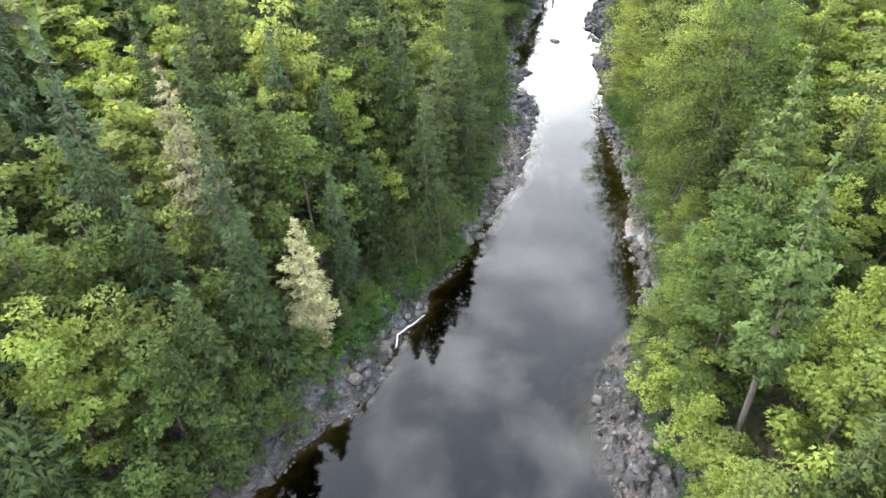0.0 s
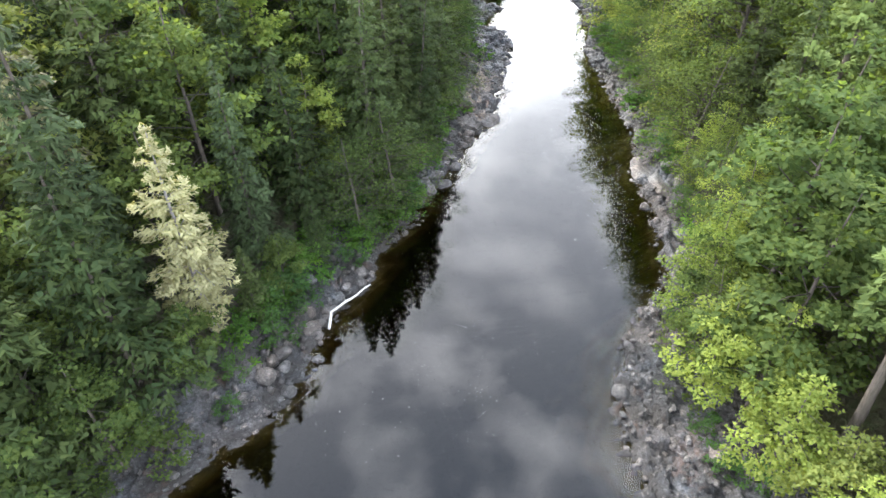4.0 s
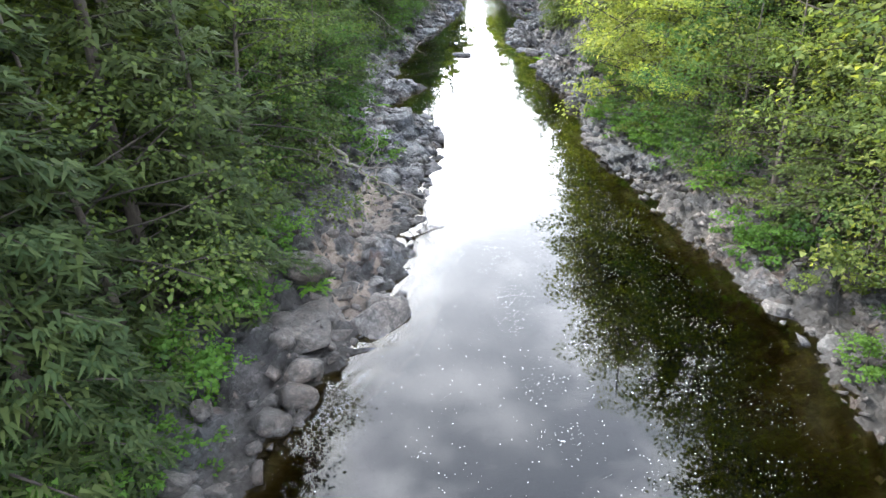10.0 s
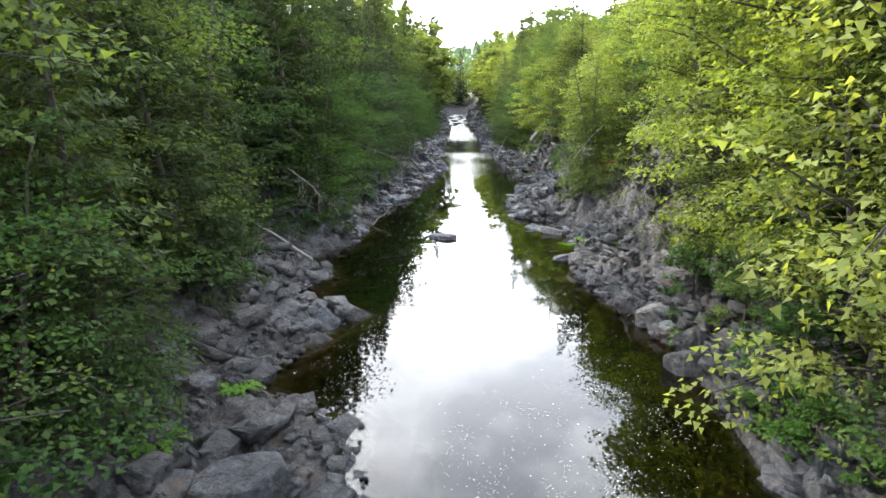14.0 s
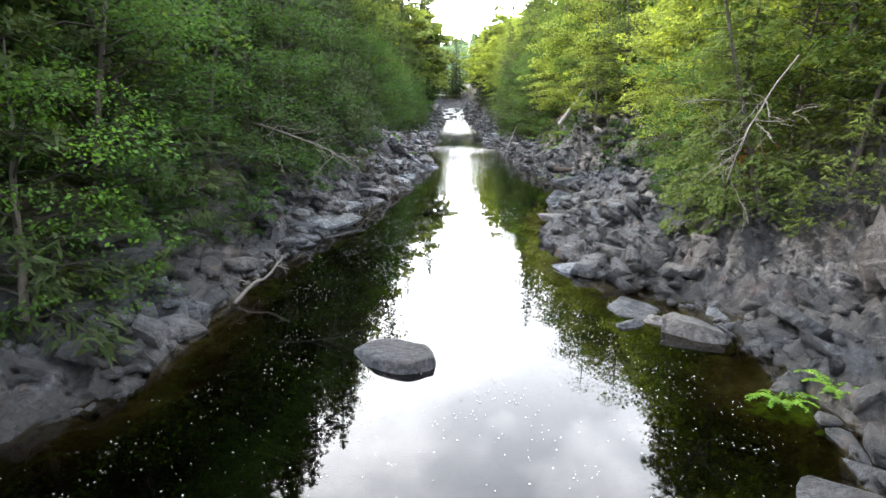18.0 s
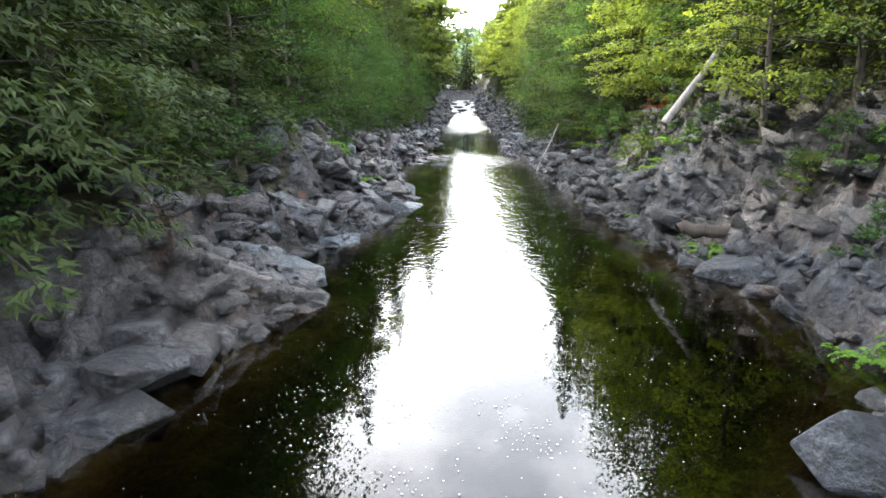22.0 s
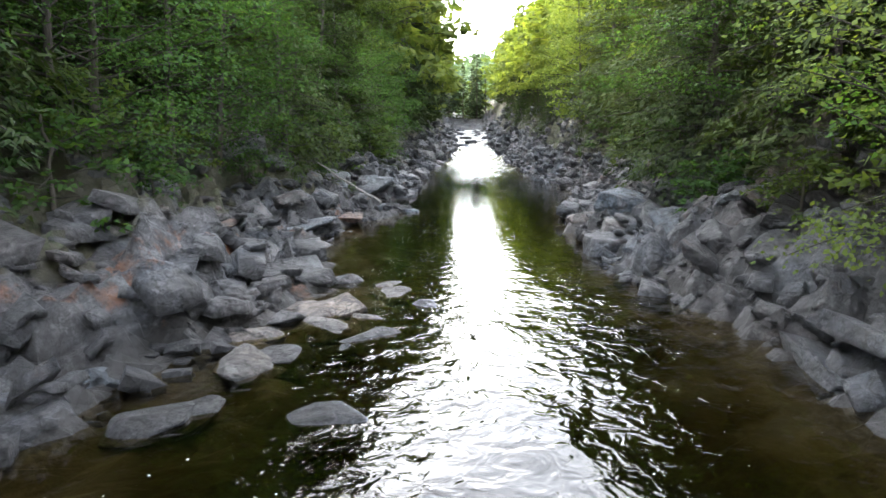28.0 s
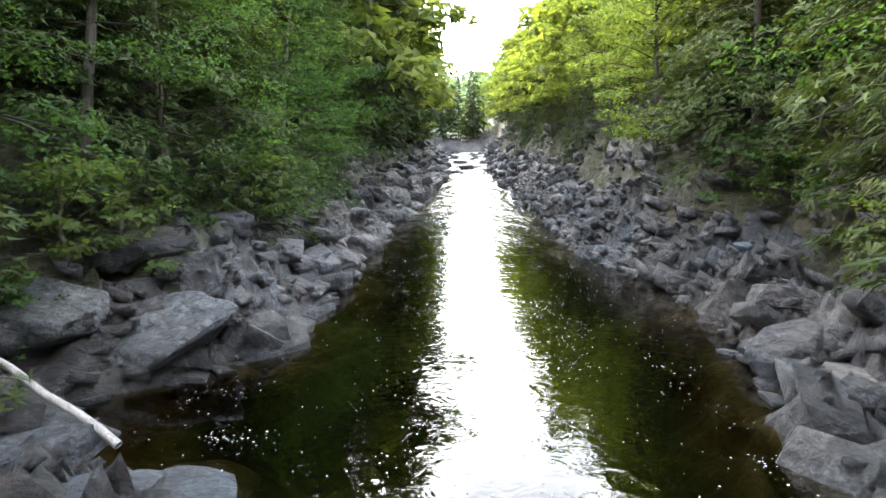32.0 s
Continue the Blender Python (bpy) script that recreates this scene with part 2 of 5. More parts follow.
for key, colour in (("soil", litter), ("sand", sandc), ("bed", bedc)):
    a = nt.nodes.new("ShaderNodeAttribute")
    a.attribute_name = key
    soft = maths(nt, "ADD", a.outputs["Fac"], maths(nt, "MULTIPLY", maths(nt, "SUBTRACT", noise_tex(nt, 1.9, 6, 0.7), 0.5), 0.9))
    edge = ramp(nt, soft, [(0.42, (0, 0, 0)), (0.60, (1, 1, 1))])
    col = blend(nt, edge, col, colour)
wet = nt.nodes.new("ShaderNodeAttribute")
wet.attribute_name = "wet"
col = blend(nt, maths(nt, "MULTIPLY", wet.outputs["Fac"], 0.55), col, (0.022, 0.018, 0.014))
# light lost in deep water, put into the bed's colour
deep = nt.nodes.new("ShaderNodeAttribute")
deep.attribute_name = "depth_dark"
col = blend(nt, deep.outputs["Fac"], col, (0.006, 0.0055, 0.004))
nt.links.new(col, b.inputs["Base Color"])
bump(nt, b, rock_height(nt), 1.0, 0.22)


def water_material():
    m = bpy.data.materials.new("river_water")
    m.use_nodes = True
    nt = m.node_tree
    nt.nodes.clear()
    out = nt.nodes.new("ShaderNodeOutputMaterial")
    clear = node(nt, "ShaderNodeBsdfTransparent", Color=(0.25, 0.19, 0.10, 1))
    deep = nt.nodes.new("ShaderNodeAttribute")
    deep.attribute_name = "depth"
    nt.links.new(ramp(nt, deep.outputs["Fac"], [(0.05, (0.72, 0.65, 0.44)), (0.30, (0.33, 0.27, 0.14)), (0.8, (0.09, 0.083, 0.058))]), clear.inputs["Color"])
    gloss = node(nt, "ShaderNodeBsdfGlossy", Color=(1, 1, 1, 1), Roughness=0.012)
    fres = node(nt, "ShaderNodeFresnel", IOR=1.34)
    mixs = nt.nodes.new("ShaderNodeMixShader")
    rip = nt.nodes.new("ShaderNodeAttribute")
    rip.attribute_name = "ripple"
    h = maths(nt, "MULTIPLY", noise_tex(nt, 3.4, 2, 0.5, distortion=0.7), rip.outputs["Fac"])
    bn = node(nt, "ShaderNodeBump", Strength=1.0, Distance=0.10)
    nt.links.new(h, bn.inputs["Height"])
    for n in (gloss, fres):
        nt.links.new(bn.outputs["Normal"], n.inputs["Normal"])
    nt.links.new(fres.outputs["Fac"], mixs.inputs["Fac"])
    nt.links.new(clear.outputs["BSDF"], mixs.inputs[1])
    nt.links.new(gloss.outputs["BSDF"], mixs.inputs[2])
    nt.links.new(mixs.outputs["Shader"], out.inputs["Surface"])
    return m


WATER = water_material()


def leaf_material(name, a, c, shine=0.2, through=0.52, spread=0.35):
    """Leaf green that varies by tree and by leaf, and lets some sun through."""
    m, nt, b = material(name, 0.72, shine * 0.35)
    geo, info = nt.nodes.new("ShaderNodeNewGeometry"), nt.nodes.new("ShaderNodeObjectInfo")
    mixv = maths(nt, "ADD", maths(nt, "MULTIPLY", geo.outputs["Random Per Island"], 0.55), maths(nt, "MULTIPLY", info.outputs["Random"], 0.45))
    col = ramp(nt, mixv, [(0.1, a), (0.9, c)])
    patch = ramp(nt, noise_tex(nt, 0.35, 3, 0.5), [(0.3, (1 - spread,) * 3), (0.7, (1 + spread,) * 3)])
    col = blend(nt, 1.0, col, patch, "MULTIPLY")
    nt.links.new(col, b.inputs["Base Color"])
    t = nt.nodes.new("ShaderNodeBsdfTranslucent")
    warm = blend(nt, 1.0, col, (1.5, 1.45, 0.55), "MULTIPLY")
    nt.links.new(warm, t.inputs["Color"])
    s = nt.nodes.new("ShaderNodeMixShader")
    s.inputs["Fac"].default_value = through
    nt.links.new(b.outputs["BSDF"], s.inputs[1])
    nt.links.new(t.outputs["BSDF"], s.inputs[2])
    nt.links.new(s.outputs["Shader"], nt.nodes["Material Output"].inputs["Surface"])
    return m


LEAF_MAPLE = leaf_material("maple_leaf", (0.036, 0.060, 0.020), (0.094, 0.124, 0.036))
# birch and mixed greens, raised further to carry the sun on lit crowns
LEAF_BIRCH = leaf_material("birch_leaf", (0.085, 0.125, 0.030), (0.205, 0.245, 0.062))
LEAF_MID = leaf_material("mixed_leaf", (0.066, 0.098, 0.030), (0.180, 0.205, 0.062))
LEAF_ALDER = leaf_material("alder_leaf", (0.026, 0.058, 0.020), (0.060, 0.108, 0.034))
LEAF_CEDAR = leaf_material("cedar_spray", (0.021, 0.036, 0.013), (0.053, 0.070, 0.022), 0.3, 0.28)
# cedar green raised so that the spray looks sunlit
LEAF_LIT = leaf_material("sunlit_cedar_spray", (0.045, 0.072, 0.016), (0.10, 0.128, 0.03), 0.3, 0.35)
LEAF_SPRUCE = leaf_material("spruce_needle", (0.022, 0.037, 0.017), (0.047, 0.065, 0.028), 0.3, 0.2)
LEAF_PINE = leaf_material("pine_needle", (0.045, 0.070, 0.022), (0.095, 0.125, 0.036), 0.3, 0.3)
LEAF_PALE = leaf_material("pale_dying_foliage", (0.150, 0.148, 0.070), (0.300, 0.290, 0.165), 0.3, 0.3)
LEAF_BROWN = leaf_material("browned_foliage", (0.085, 0.085, 0.045), (0.155, 0.145, 0.08), 0.3, 0.2)
LEAF_FERN = leaf_material("fern_frond", (0.065, 0.145, 0.02), (0.135, 0.235, 0.04))
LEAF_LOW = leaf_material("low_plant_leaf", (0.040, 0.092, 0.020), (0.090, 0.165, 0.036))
# green paled and blued: the haze of distance put into the leaf colour
LEAF_FAR_HAZE = leaf_material("far_woodland_haze", (0.09, 0.14, 0.10), (0.17, 0.23, 0.15), 0.3, 0.3)
LEAF_DEEP = leaf_material("deep_forest_leaf", (0.026, 0.050, 0.017), (0.076, 0.108, 0.032), 0.2, 0.3)
LEAF_RED = leaf_material("rust_red_leaf", (0.22, 0.06, 0.025), (0.32, 0.11, 0.04))


def bark_material(name, dark, light, scale=(18, 18, 3)):
    m, nt, b = material(name, 0.9, 0.2)
    co = nt.nodes.new("ShaderNodeTexCoord")
    mp = node(nt, "ShaderNodeMapping", Scale=scale)
    n = node(nt, "ShaderNodeTexNoise", Scale=1.0, Detail=7.0, Roughness=0.7)
    nt.links.new(co.outputs["Object"], mp.inputs["Vector"])
    nt.links.new(mp.outputs["Vector"], n.inputs["Vector"])
    nt.links.new(ramp(nt, n.outputs["Fac"], [(0.3, dark), (0.7, light)]), b.inputs["Base Color"])
    bump(nt, b, n.outputs["Fac"], 0.8, 0.03)
    return m


BARK = bark_material("bark_grey_brown", (0.035, 0.029, 0.024), (0.11, 0.095, 0.08))
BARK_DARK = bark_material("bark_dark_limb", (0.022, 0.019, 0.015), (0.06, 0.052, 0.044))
DEADWOOD = bark_material("weathered_deadwood", (0.12, 0.11, 0.10), (0.32, 0.30, 0.28))
DRIFTWOOD = bark_material("bleached_driftwood", (0.24, 0.23, 0.215), (0.44, 0.43, 0.41))
GREYWOOD = bark_material("grey_brown_roots", (0.07, 0.06, 0.052), (0.20, 0.18, 0.16))
BROWNWOOD = bark_material("brown_log", (0.022, 0.017, 0.014), (0.075, 0.060, 0.050))

FOAM, nt, b = material("river_foam", 0.7, 0.2)
nt.links.new(ramp(nt, noise_tex(nt, 9.0, 4), [(0.3, (0.36, 0.35, 0.31)), (0.7, (0.56, 0.55, 0.52))]), b.inputs["Base Color"])

# ---- numbers for the land ----
SHORE_Y = [-30, 10, 20, 24, 27, 30, 33, 36, 39, 42, 45, 48, 52, 55.5, 60, 66, 72, 76, 78, 81, 83.5, 86.5, 89.5, 92, 95, 100, 104, 108, 112, 116, 120, 123, 126, 130, 134, 136.5, 141, 145, 148, 152, 156, 160, 163.5, 165.0, 166.5, 167.3, 168.5, 172.5, 178, 186, 195, 206, 230, 258, 300]
SHORE_LEFT = [-42, -19, -12, -8.8, -6, -4.4, -3.8, -2, -1.1, 1.4, 2.0, 3.9, 5.3, 7.6, 8.7, 10.1, 11.5, 11.5, 9.0, 10.0, 11.8, 9.5, 10.8, 9.4, 12.2, 13.0, 13.9, 15.6, 16.9, 18.0, 20.3, 18.9, 21.4, 22.8, 24.0, 22.7, 24.2, 23.7, 25.2, 26.6, 26.4, 27.0, 29.6, 27.9, 27.4, 28.8, 29.8, 30.5, 31.4, 32.8, 35.2, 37.6, 42.0, 46.4, 53.0]
BANK_Y = [-30, 10, 20, 25, 29, 32, 34, 37, 42, 47, 52, 57, 63, 70, 74, 78, 84, 88, 92, 97, 101, 105, 109, 112.5, 115, 120, 126, 132, 138, 143, 148, 152, 156, 160, 163, 167, 172, 176, 184, 195, 206, 230, 258, 300]
BANK_RIGHT = [9, 10, 10.2, 9.6, 10.8, 12.6, 14.8, 15.8, 16.5, 16.6, 18.6, 18.4, 18.7, 19.0, 20.2, 21.5, 21.3, 21.6, 23.5, 24.5, 23.3, 23.3, 25.3, 26.4, 29.4, 29.7, 29.8, 30.8, 31.4, 32.4, 33.5, 32.8, 33.7, 34.5, 36.0, 37.3, 38.8, 38.3, 39.6, 41.2, 43.2, 47.4, 52.5, 60.0]


def grid_hash(ix, iy, seed):
    n = (ix.astype(np.int64) * 374761393 + iy.astype(np.int64) * 668265263 + seed * 1442695041) & 0x7FFFFFFF
    n = ((n ^ (n >> 13)) * 1274126177) & 0x7FFFFFFF
    n = ((n ^ (n >> 16)) * 668265263) & 0x7FFFFFFF
    return ((n ^ (n >> 15)) & 0xFFFFF) / 1048575.0


def vnoise(x, y, seed=0):
    ix, iy = np.floor(x), np.floor(y)
    fx, fy = x - ix, y - iy
    fx, fy = fx * fx * (3 - 2 * fx), fy * fy * (3 - 2 * fy)
    a, b2 = grid_hash(ix, iy, seed), grid_hash(ix + 1, iy, seed)
    c, d = grid_hash(ix, iy + 1, seed), grid_hash(ix + 1, iy + 1, seed)
    return (a * (1 - fx) + b2 * fx) * (1 - fy) + (c * (1 - fx) + d * fx) * fy


def fbm(x, y, seed=0, octaves=4):
    total, amp = 0.0, 0.5
    for k in range(octaves):
        total = total + amp * (vnoise(x, y, seed + k * 17) - 0.5)
        x, y, amp = x * 2.03 + 3.1, y * 2.03 + 1.7, amp * 0.5
    return total


def blocks(x, y, seed, tilt=0.6):
    """Broken-rock relief: each jittered cell is a tilted facet of its own height (cell size 1); returns height and the gap to the next cell."""
    ix, iy = np.floor(x), np.floor(y)
    best, second, height = np.full(x.shape, 9.0), np.full(x.shape, 9.0), np.zeros(x.shape)
    for ox in (-1, 0, 1):
        for oy in (-1, 0, 1):
            cx, cy = ix + ox, iy + oy
            px, py = cx + grid_hash(cx, cy, seed), cy + grid_hash(cx, cy, seed + 5)
            dx, dy = x - px, y - py
            d = dx * dx + dy * dy
            h = grid_hash(cx, cy, seed + 9) - 0.5 + tilt * ((grid_hash(cx, cy, seed + 11) - 0.5) * dx + (grid_hash(cx, cy, seed + 13) - 0.5) * dy) * 2
            nearer = d < best
            second = np.where(nearer, best, np.minimum(second, d))
            height = np.where(nearer, h, height)
            best = np.where(nearer, d, best)
    return height, np.sqrt(second) - np.sqrt(best)


def smooth(a, b2, v):
    f = np.clip((v - a) / (b2 - a), 0, 1)
    return f * f * (3 - 2 * f)


def left_x(y):
    return np.interp(y, SHORE_Y, SHORE_LEFT)


def right_x(y):
    return np.interp(y, BANK_Y, BANK_RIGHT)


def water_z(y):
    return np.interp(y, [178, 206, 235, 262, 300], [0.0, 0.35, 0.6, 2.8, 3.1])


def bump_at(y, centre, width):
    return np.exp(-((y - centre) / width) ** 2)


def bank(d, y, side):
    """Height of a bank above the water, d metres inland; side -1 left, +1 right."""
    gorge = smooth(80, 150, y)
    if side < 0:
        shelf = 0.5 + 0.5 * gorge
        steep = smooth(92, 100, y) * (1 - smooth(136, 144, y))
        width = 2.8 + 3.0 * bump_at(y, 68, 10) + 1.0 * gorge - 1.1 * steep
        rise = 0.9 + 1.3 * gorge + 0.7 * bump_at(y, 105, 12) + 0.9 * smooth(160, 172, y)
    else:
        shelf, steep = 0.45 + 0.5 * gorge, 0.6 * smooth(158, 166, y)
        width = 3.0 + 2.6 * bump_at(y, 24, 8) + 1.6 * bump_at(y, 114, 6) + 3.0 * bump_at(y, 107, 5) - 1.2 * bump_at(y, 130, 8)
        rise = 1.2 + 1.3 * gorge + 4.2 * bump_at(y, 94, 5) + 1.2 * bump_at(y, 75, 8) + 1.0 * bump_at(y, 125, 8) + 1.2 * smooth(160, 176, y)
    h = shelf * smooth(-0.3, width, d) ** 0.8 + 0.12 * np.clip(d, 0, width)
    h = h + (rise + 0.1 * steep) * smooth(width * 0.8, width + 2.6 - 0.7 * steep, d)
    return h + 0.30 * np.clip(d - width - 2, 0, 16) + 0.2 * np.clip(d - width - 18, 0, 60)


def land(x, y):
    """Ground height and the masks soil, sand, bed and deep-water darkening at plan positions (arrays)."""
    lx, rx = left_x(y), right_x(y)
    wob = 1.2 * fbm(x * 0.45, y * 0.45, 3) + 0.9 * fbm(x * 1.7, y * 1.7, 8)
    dl, dr = lx - x + wob, x - rx + wob
    d = np.maximum(dl, dr)
    h = np.where(dl > dr, bank(dl, y, -1), bank(dr, y, 1))
    half = (rx - lx) / 2
    depth = 0.15 + 1.7 * smooth(0.0, 4.0, np.maximum(-d, 0)) * np.clip(half / 4, 0.4, 1)
    shallow = bump_at(y, 147, 5) + 0.7 * bump_at(y, 27, 6) * (x > lx + half) + 0.95 * bump_at(y, 50.5, 3) * smooth(0.6, 0.8, (x - lx) / (2 * half)) + smooth(185, 215, y) + 0.8 * bump_at(y, 157, 7) * (x < lx + half) + 0.75 * bump_at(y, 144, 4) * (x < lx + half) + 0.7 * bump_at(y, 88, 4) * (x < lx + 0.6 * half) + 0.7 * bump_at(y, 99, 5) * (x > lx + 1.3 * half) + 0.5 * bump_at(y, 110, 5) * (x > lx + 1.3 * half)
    depth = depth * (1 - 0.72 * np.clip(shallow, 0, 1))
    h = np.where(d < 0, np.maximum(-depth, -0.75 * np.maximum(-d, 0)), h)
    rocky = smooth(-0.9, 0.5, d) * (1 - 0.75 * smooth(7, 13, d))
    warp = 0.5 * fbm(x * 0.8, y * 0.8, 21)
    b1, g1 = blocks((x + warp) / 1.7, (y + warp) / 2.4, 31)
    b2, g2 = blocks((x - warp) / 0.6, (y + warp) / 0.8, 41)
    b3, g3 = blocks((x + 0.6 * warp) / 0.30, (y - 0.6 * warp) / 0.42, 51)
    amp = 0.40 + 0.40 * smooth(75, 140, y)
    h = h + rocky * (amp * b1 * smooth(-0.2, 1.4, d) + 0.36 * b2 + 0.20 * b3 - 0.24 * (1 - smooth(0, 0.13, g1)) - 0.12 * (1 - smooth(0, 0.14, g2)))
    saw = (x * 0.95 - y * 0.22 + 1.6 * fbm(x * 0.5, y * 0.5, 47)) / 0.85
    h = h + rocky * smooth(-0.3, 0.5, d) * (0.14 + 0.20 * smooth(60, 120, y)) * (saw - np.floor(saw) - 0.5)
    thin = (x * 0.92 - y * 0.34 + 0.9 * fbm(x * 0.9, y * 0.9, 48)) / 0.36
    h = h + rocky * smooth(-0.2, 0.4, d) * (0.05 + 0.11 * smooth(60, 120, y)) * (thin - np.floor(thin) - 0.5)
    # stones on the bed, kept under the surface
    h = np.where(d < -0.4, np.minimum(h + 0.30 * b2 * (d < -0.4), -0.06), h)
    h = h + 0.5 * fbm(x * 0.3, y * 0.3, 55) * smooth(4, 12, d) + 0.12 * fbm(x * 3, y * 3, 61)
    h = h + 3.0 * smooth(272, 296, y) * (1 - smooth(2, 10, d)) + 17 * smooth(300, 480, y) + 25 * smooth(40, 220, np.abs(d)) * smooth(150, 420, y)
    edge = np.where(dl > dr, 4.2 + 1.2 * bump_at(y, 68, 8) - 1.6 * smooth(92, 102, y) - 0.4 * smooth(140, 160, y), 3.6 - 1.4 * smooth(140, 160, y) + 2.6 * bump_at(y, 24, 7) + 2.5 * bump_at(y, 110, 10))
    soil = smooth(-0.8, 1.6, d - edge - 1.2 * fbm(x * 0.4, y * 0.4, 71) * 2)
    sand = np.where(dl > dr, 1.0, 0.35) * bump_at(y, 57, 9) * smooth(0.5, 1.1, d) * (1 - smooth(2.2, 3.4, d)) * smooth(-0.12, 0.04, fbm(x * 0.6, y * 0.45, 77))
    sand = sand + np.where(dl > dr, 1.0, 0.0) * bump_at(y, 142, 3.2) * smooth(1.0, 1.8, d) * (1 - smooth(3.0, 4.2, d))
    h = h - 0.15 * sand
    h = np.where(d > 0.4, np.maximum(h, 0.07), h)
    bed = 1 - smooth(-0.25, 0.12, h)
    depth_dark = 0.85 * smooth(0.4, 1.1, -h)
    wet = 1 - smooth(0.08, 0.45, h + 0.2 * fbm(x * 1.3, y * 1.3, 83))
    rust = np.where(dl > dr, 1.0, 0.0) * (bump_at(y, 151, 10) + 0.6 * bump_at(y, 126, 4))
    return h + water_z(y), soil, np.clip(sand, 0, 1), bed, depth_dark, wet, rust


def ground_z(x, y):
    return float(land(np.array([float(x)]), np.array([float(y)]))[0][0])


# ---- mesh helpers ----
def mesh_of(name, verts, faces, mat, smooth_shade=False):
    me = bpy.data.meshes.new(name)
    verts, faces = np.asarray(verts, np.float32), np.asarray(faces, np.int32)
    n, k = faces.shape
    me.vertices.add(len(verts))
    me.vertices.foreach_set("co", verts.ravel())
    me.loops.add(n * k)
    me.loops.foreach_set("vertex_index", faces.ravel())
    me.polygons.add(n)
    me.polygons.foreach_set("loop_start", np.arange(0, n * k, k, dtype=np.int32))
    me.update(calc_edges=True)
    if smooth_shade:
        me.polygons.foreach_set("use_smooth", np.ones(n, dtype=bool))
    me.materials.append(mat)
    return me


def child(name, me, parent, label=""):
    ob = new(name, me)
    ob.parent = parent
    return tagged(ob, label) if label else ob


def tubes(paths, sides=6):
    """One mesh of tapered, bent limbs: each path is (points, radii)."""
    verts, faces, base = [], [], 0
    ring = np.arange(sides) * 2 * math.pi / sides
    for points, radii in paths:
        p = np.asarray(points, float)
        t = np.gradient(p, axis=0)
        t /= np.linalg.norm(t, axis=1)[:, None] + 1e-9
        ref = np.where(np.abs(t[:, 2:3]) < 0.9, np.array([[0, 0, 1.0]]), np.array([[1.0, 0, 0]]))
        u = np.cross(t, ref)
        u /= np.linalg.norm(u, axis=1)[:, None] + 1e-9
        v = np.cross(t, u)
        for c, uu, vv, r in zip(p, u, v, radii):
            verts.append(c + r * (np.cos(ring)[:, None] * uu + np.sin(ring)[:, None] * vv))
        for i in range(len(p) - 1):
            a = base + i * sides + np.arange(sides)
            n2 = base + i * sides + (np.arange(sides) + 1) % sides
            faces.append(np.stack([a, n2, n2 + sides, a + sides], 1))
        base += len(p) * sides
    return np.concatenate(verts), np.concatenate(faces)


def leaves(centres, outward, length, width, rng, droop=0.25, single=False, lift=0.85, jitter=0.45):
    """Folded leaves that point outward and turn their upper face to the light."""
    n = len(centres)
    out = outward / (np.linalg.norm(outward, axis=1)[:, None] + 1e-9)
    nrm = 0.45 * out + rng.normal(0, jitter, (n, 3)) + np.array([0, 0, lift])
    nrm /= np.linalg.norm(nrm, axis=1)[:, None] + 1e-9
    axis = out + rng.normal(0, jitter * 1.3, (n, 3)) - np.array([0, 0, droop])
    axis -= nrm * (axis * nrm).sum(1)[:, None] * 0.8
    axis /= np.linalg.norm(axis, axis=1)[:, None] + 1e-9
    side = np.cross(nrm, axis)
    side /= np.linalg.norm(side, axis=1)[:, None] + 1e-9
    s = rng.uniform(0.6, 1.35, (n, 1))
    l, w = axis * length * s, side * width * s
    if single:
        v = np.stack([centres - 0.5 * l + 0.5 * w, centres + 0.5 * l + 0.1 * nrm * width, centres - 0.5 * l - 0.5 * w], 1).reshape(-1, 3)
        return v, np.arange(3 * n).reshape(-1, 3)
    v = np.stack([centres - 0.5 * l, centres + 0.5 * w - 0.15 * nrm * width, centres + 0.5 * l, centres - 0.5 * w - 0.15 * nrm * width], 1).reshape(-1, 3)
    return v, np.arange(4 * n).reshape(-1, 4)


def limb_path(start, way, length, rng, n=5, sag=0.0, wander=0.12):
    p = [np.array(start, float)]
    way = np.array(way, float) / np.linalg.norm(way)
    for i in range(n):
        way = way + rng.normal(0, wander, 3) + np.array([0, 0, -sag / n])
        way /= np.linalg.norm(way)
        p.append(p[-1] + way * length / n)
    return np.array(p)


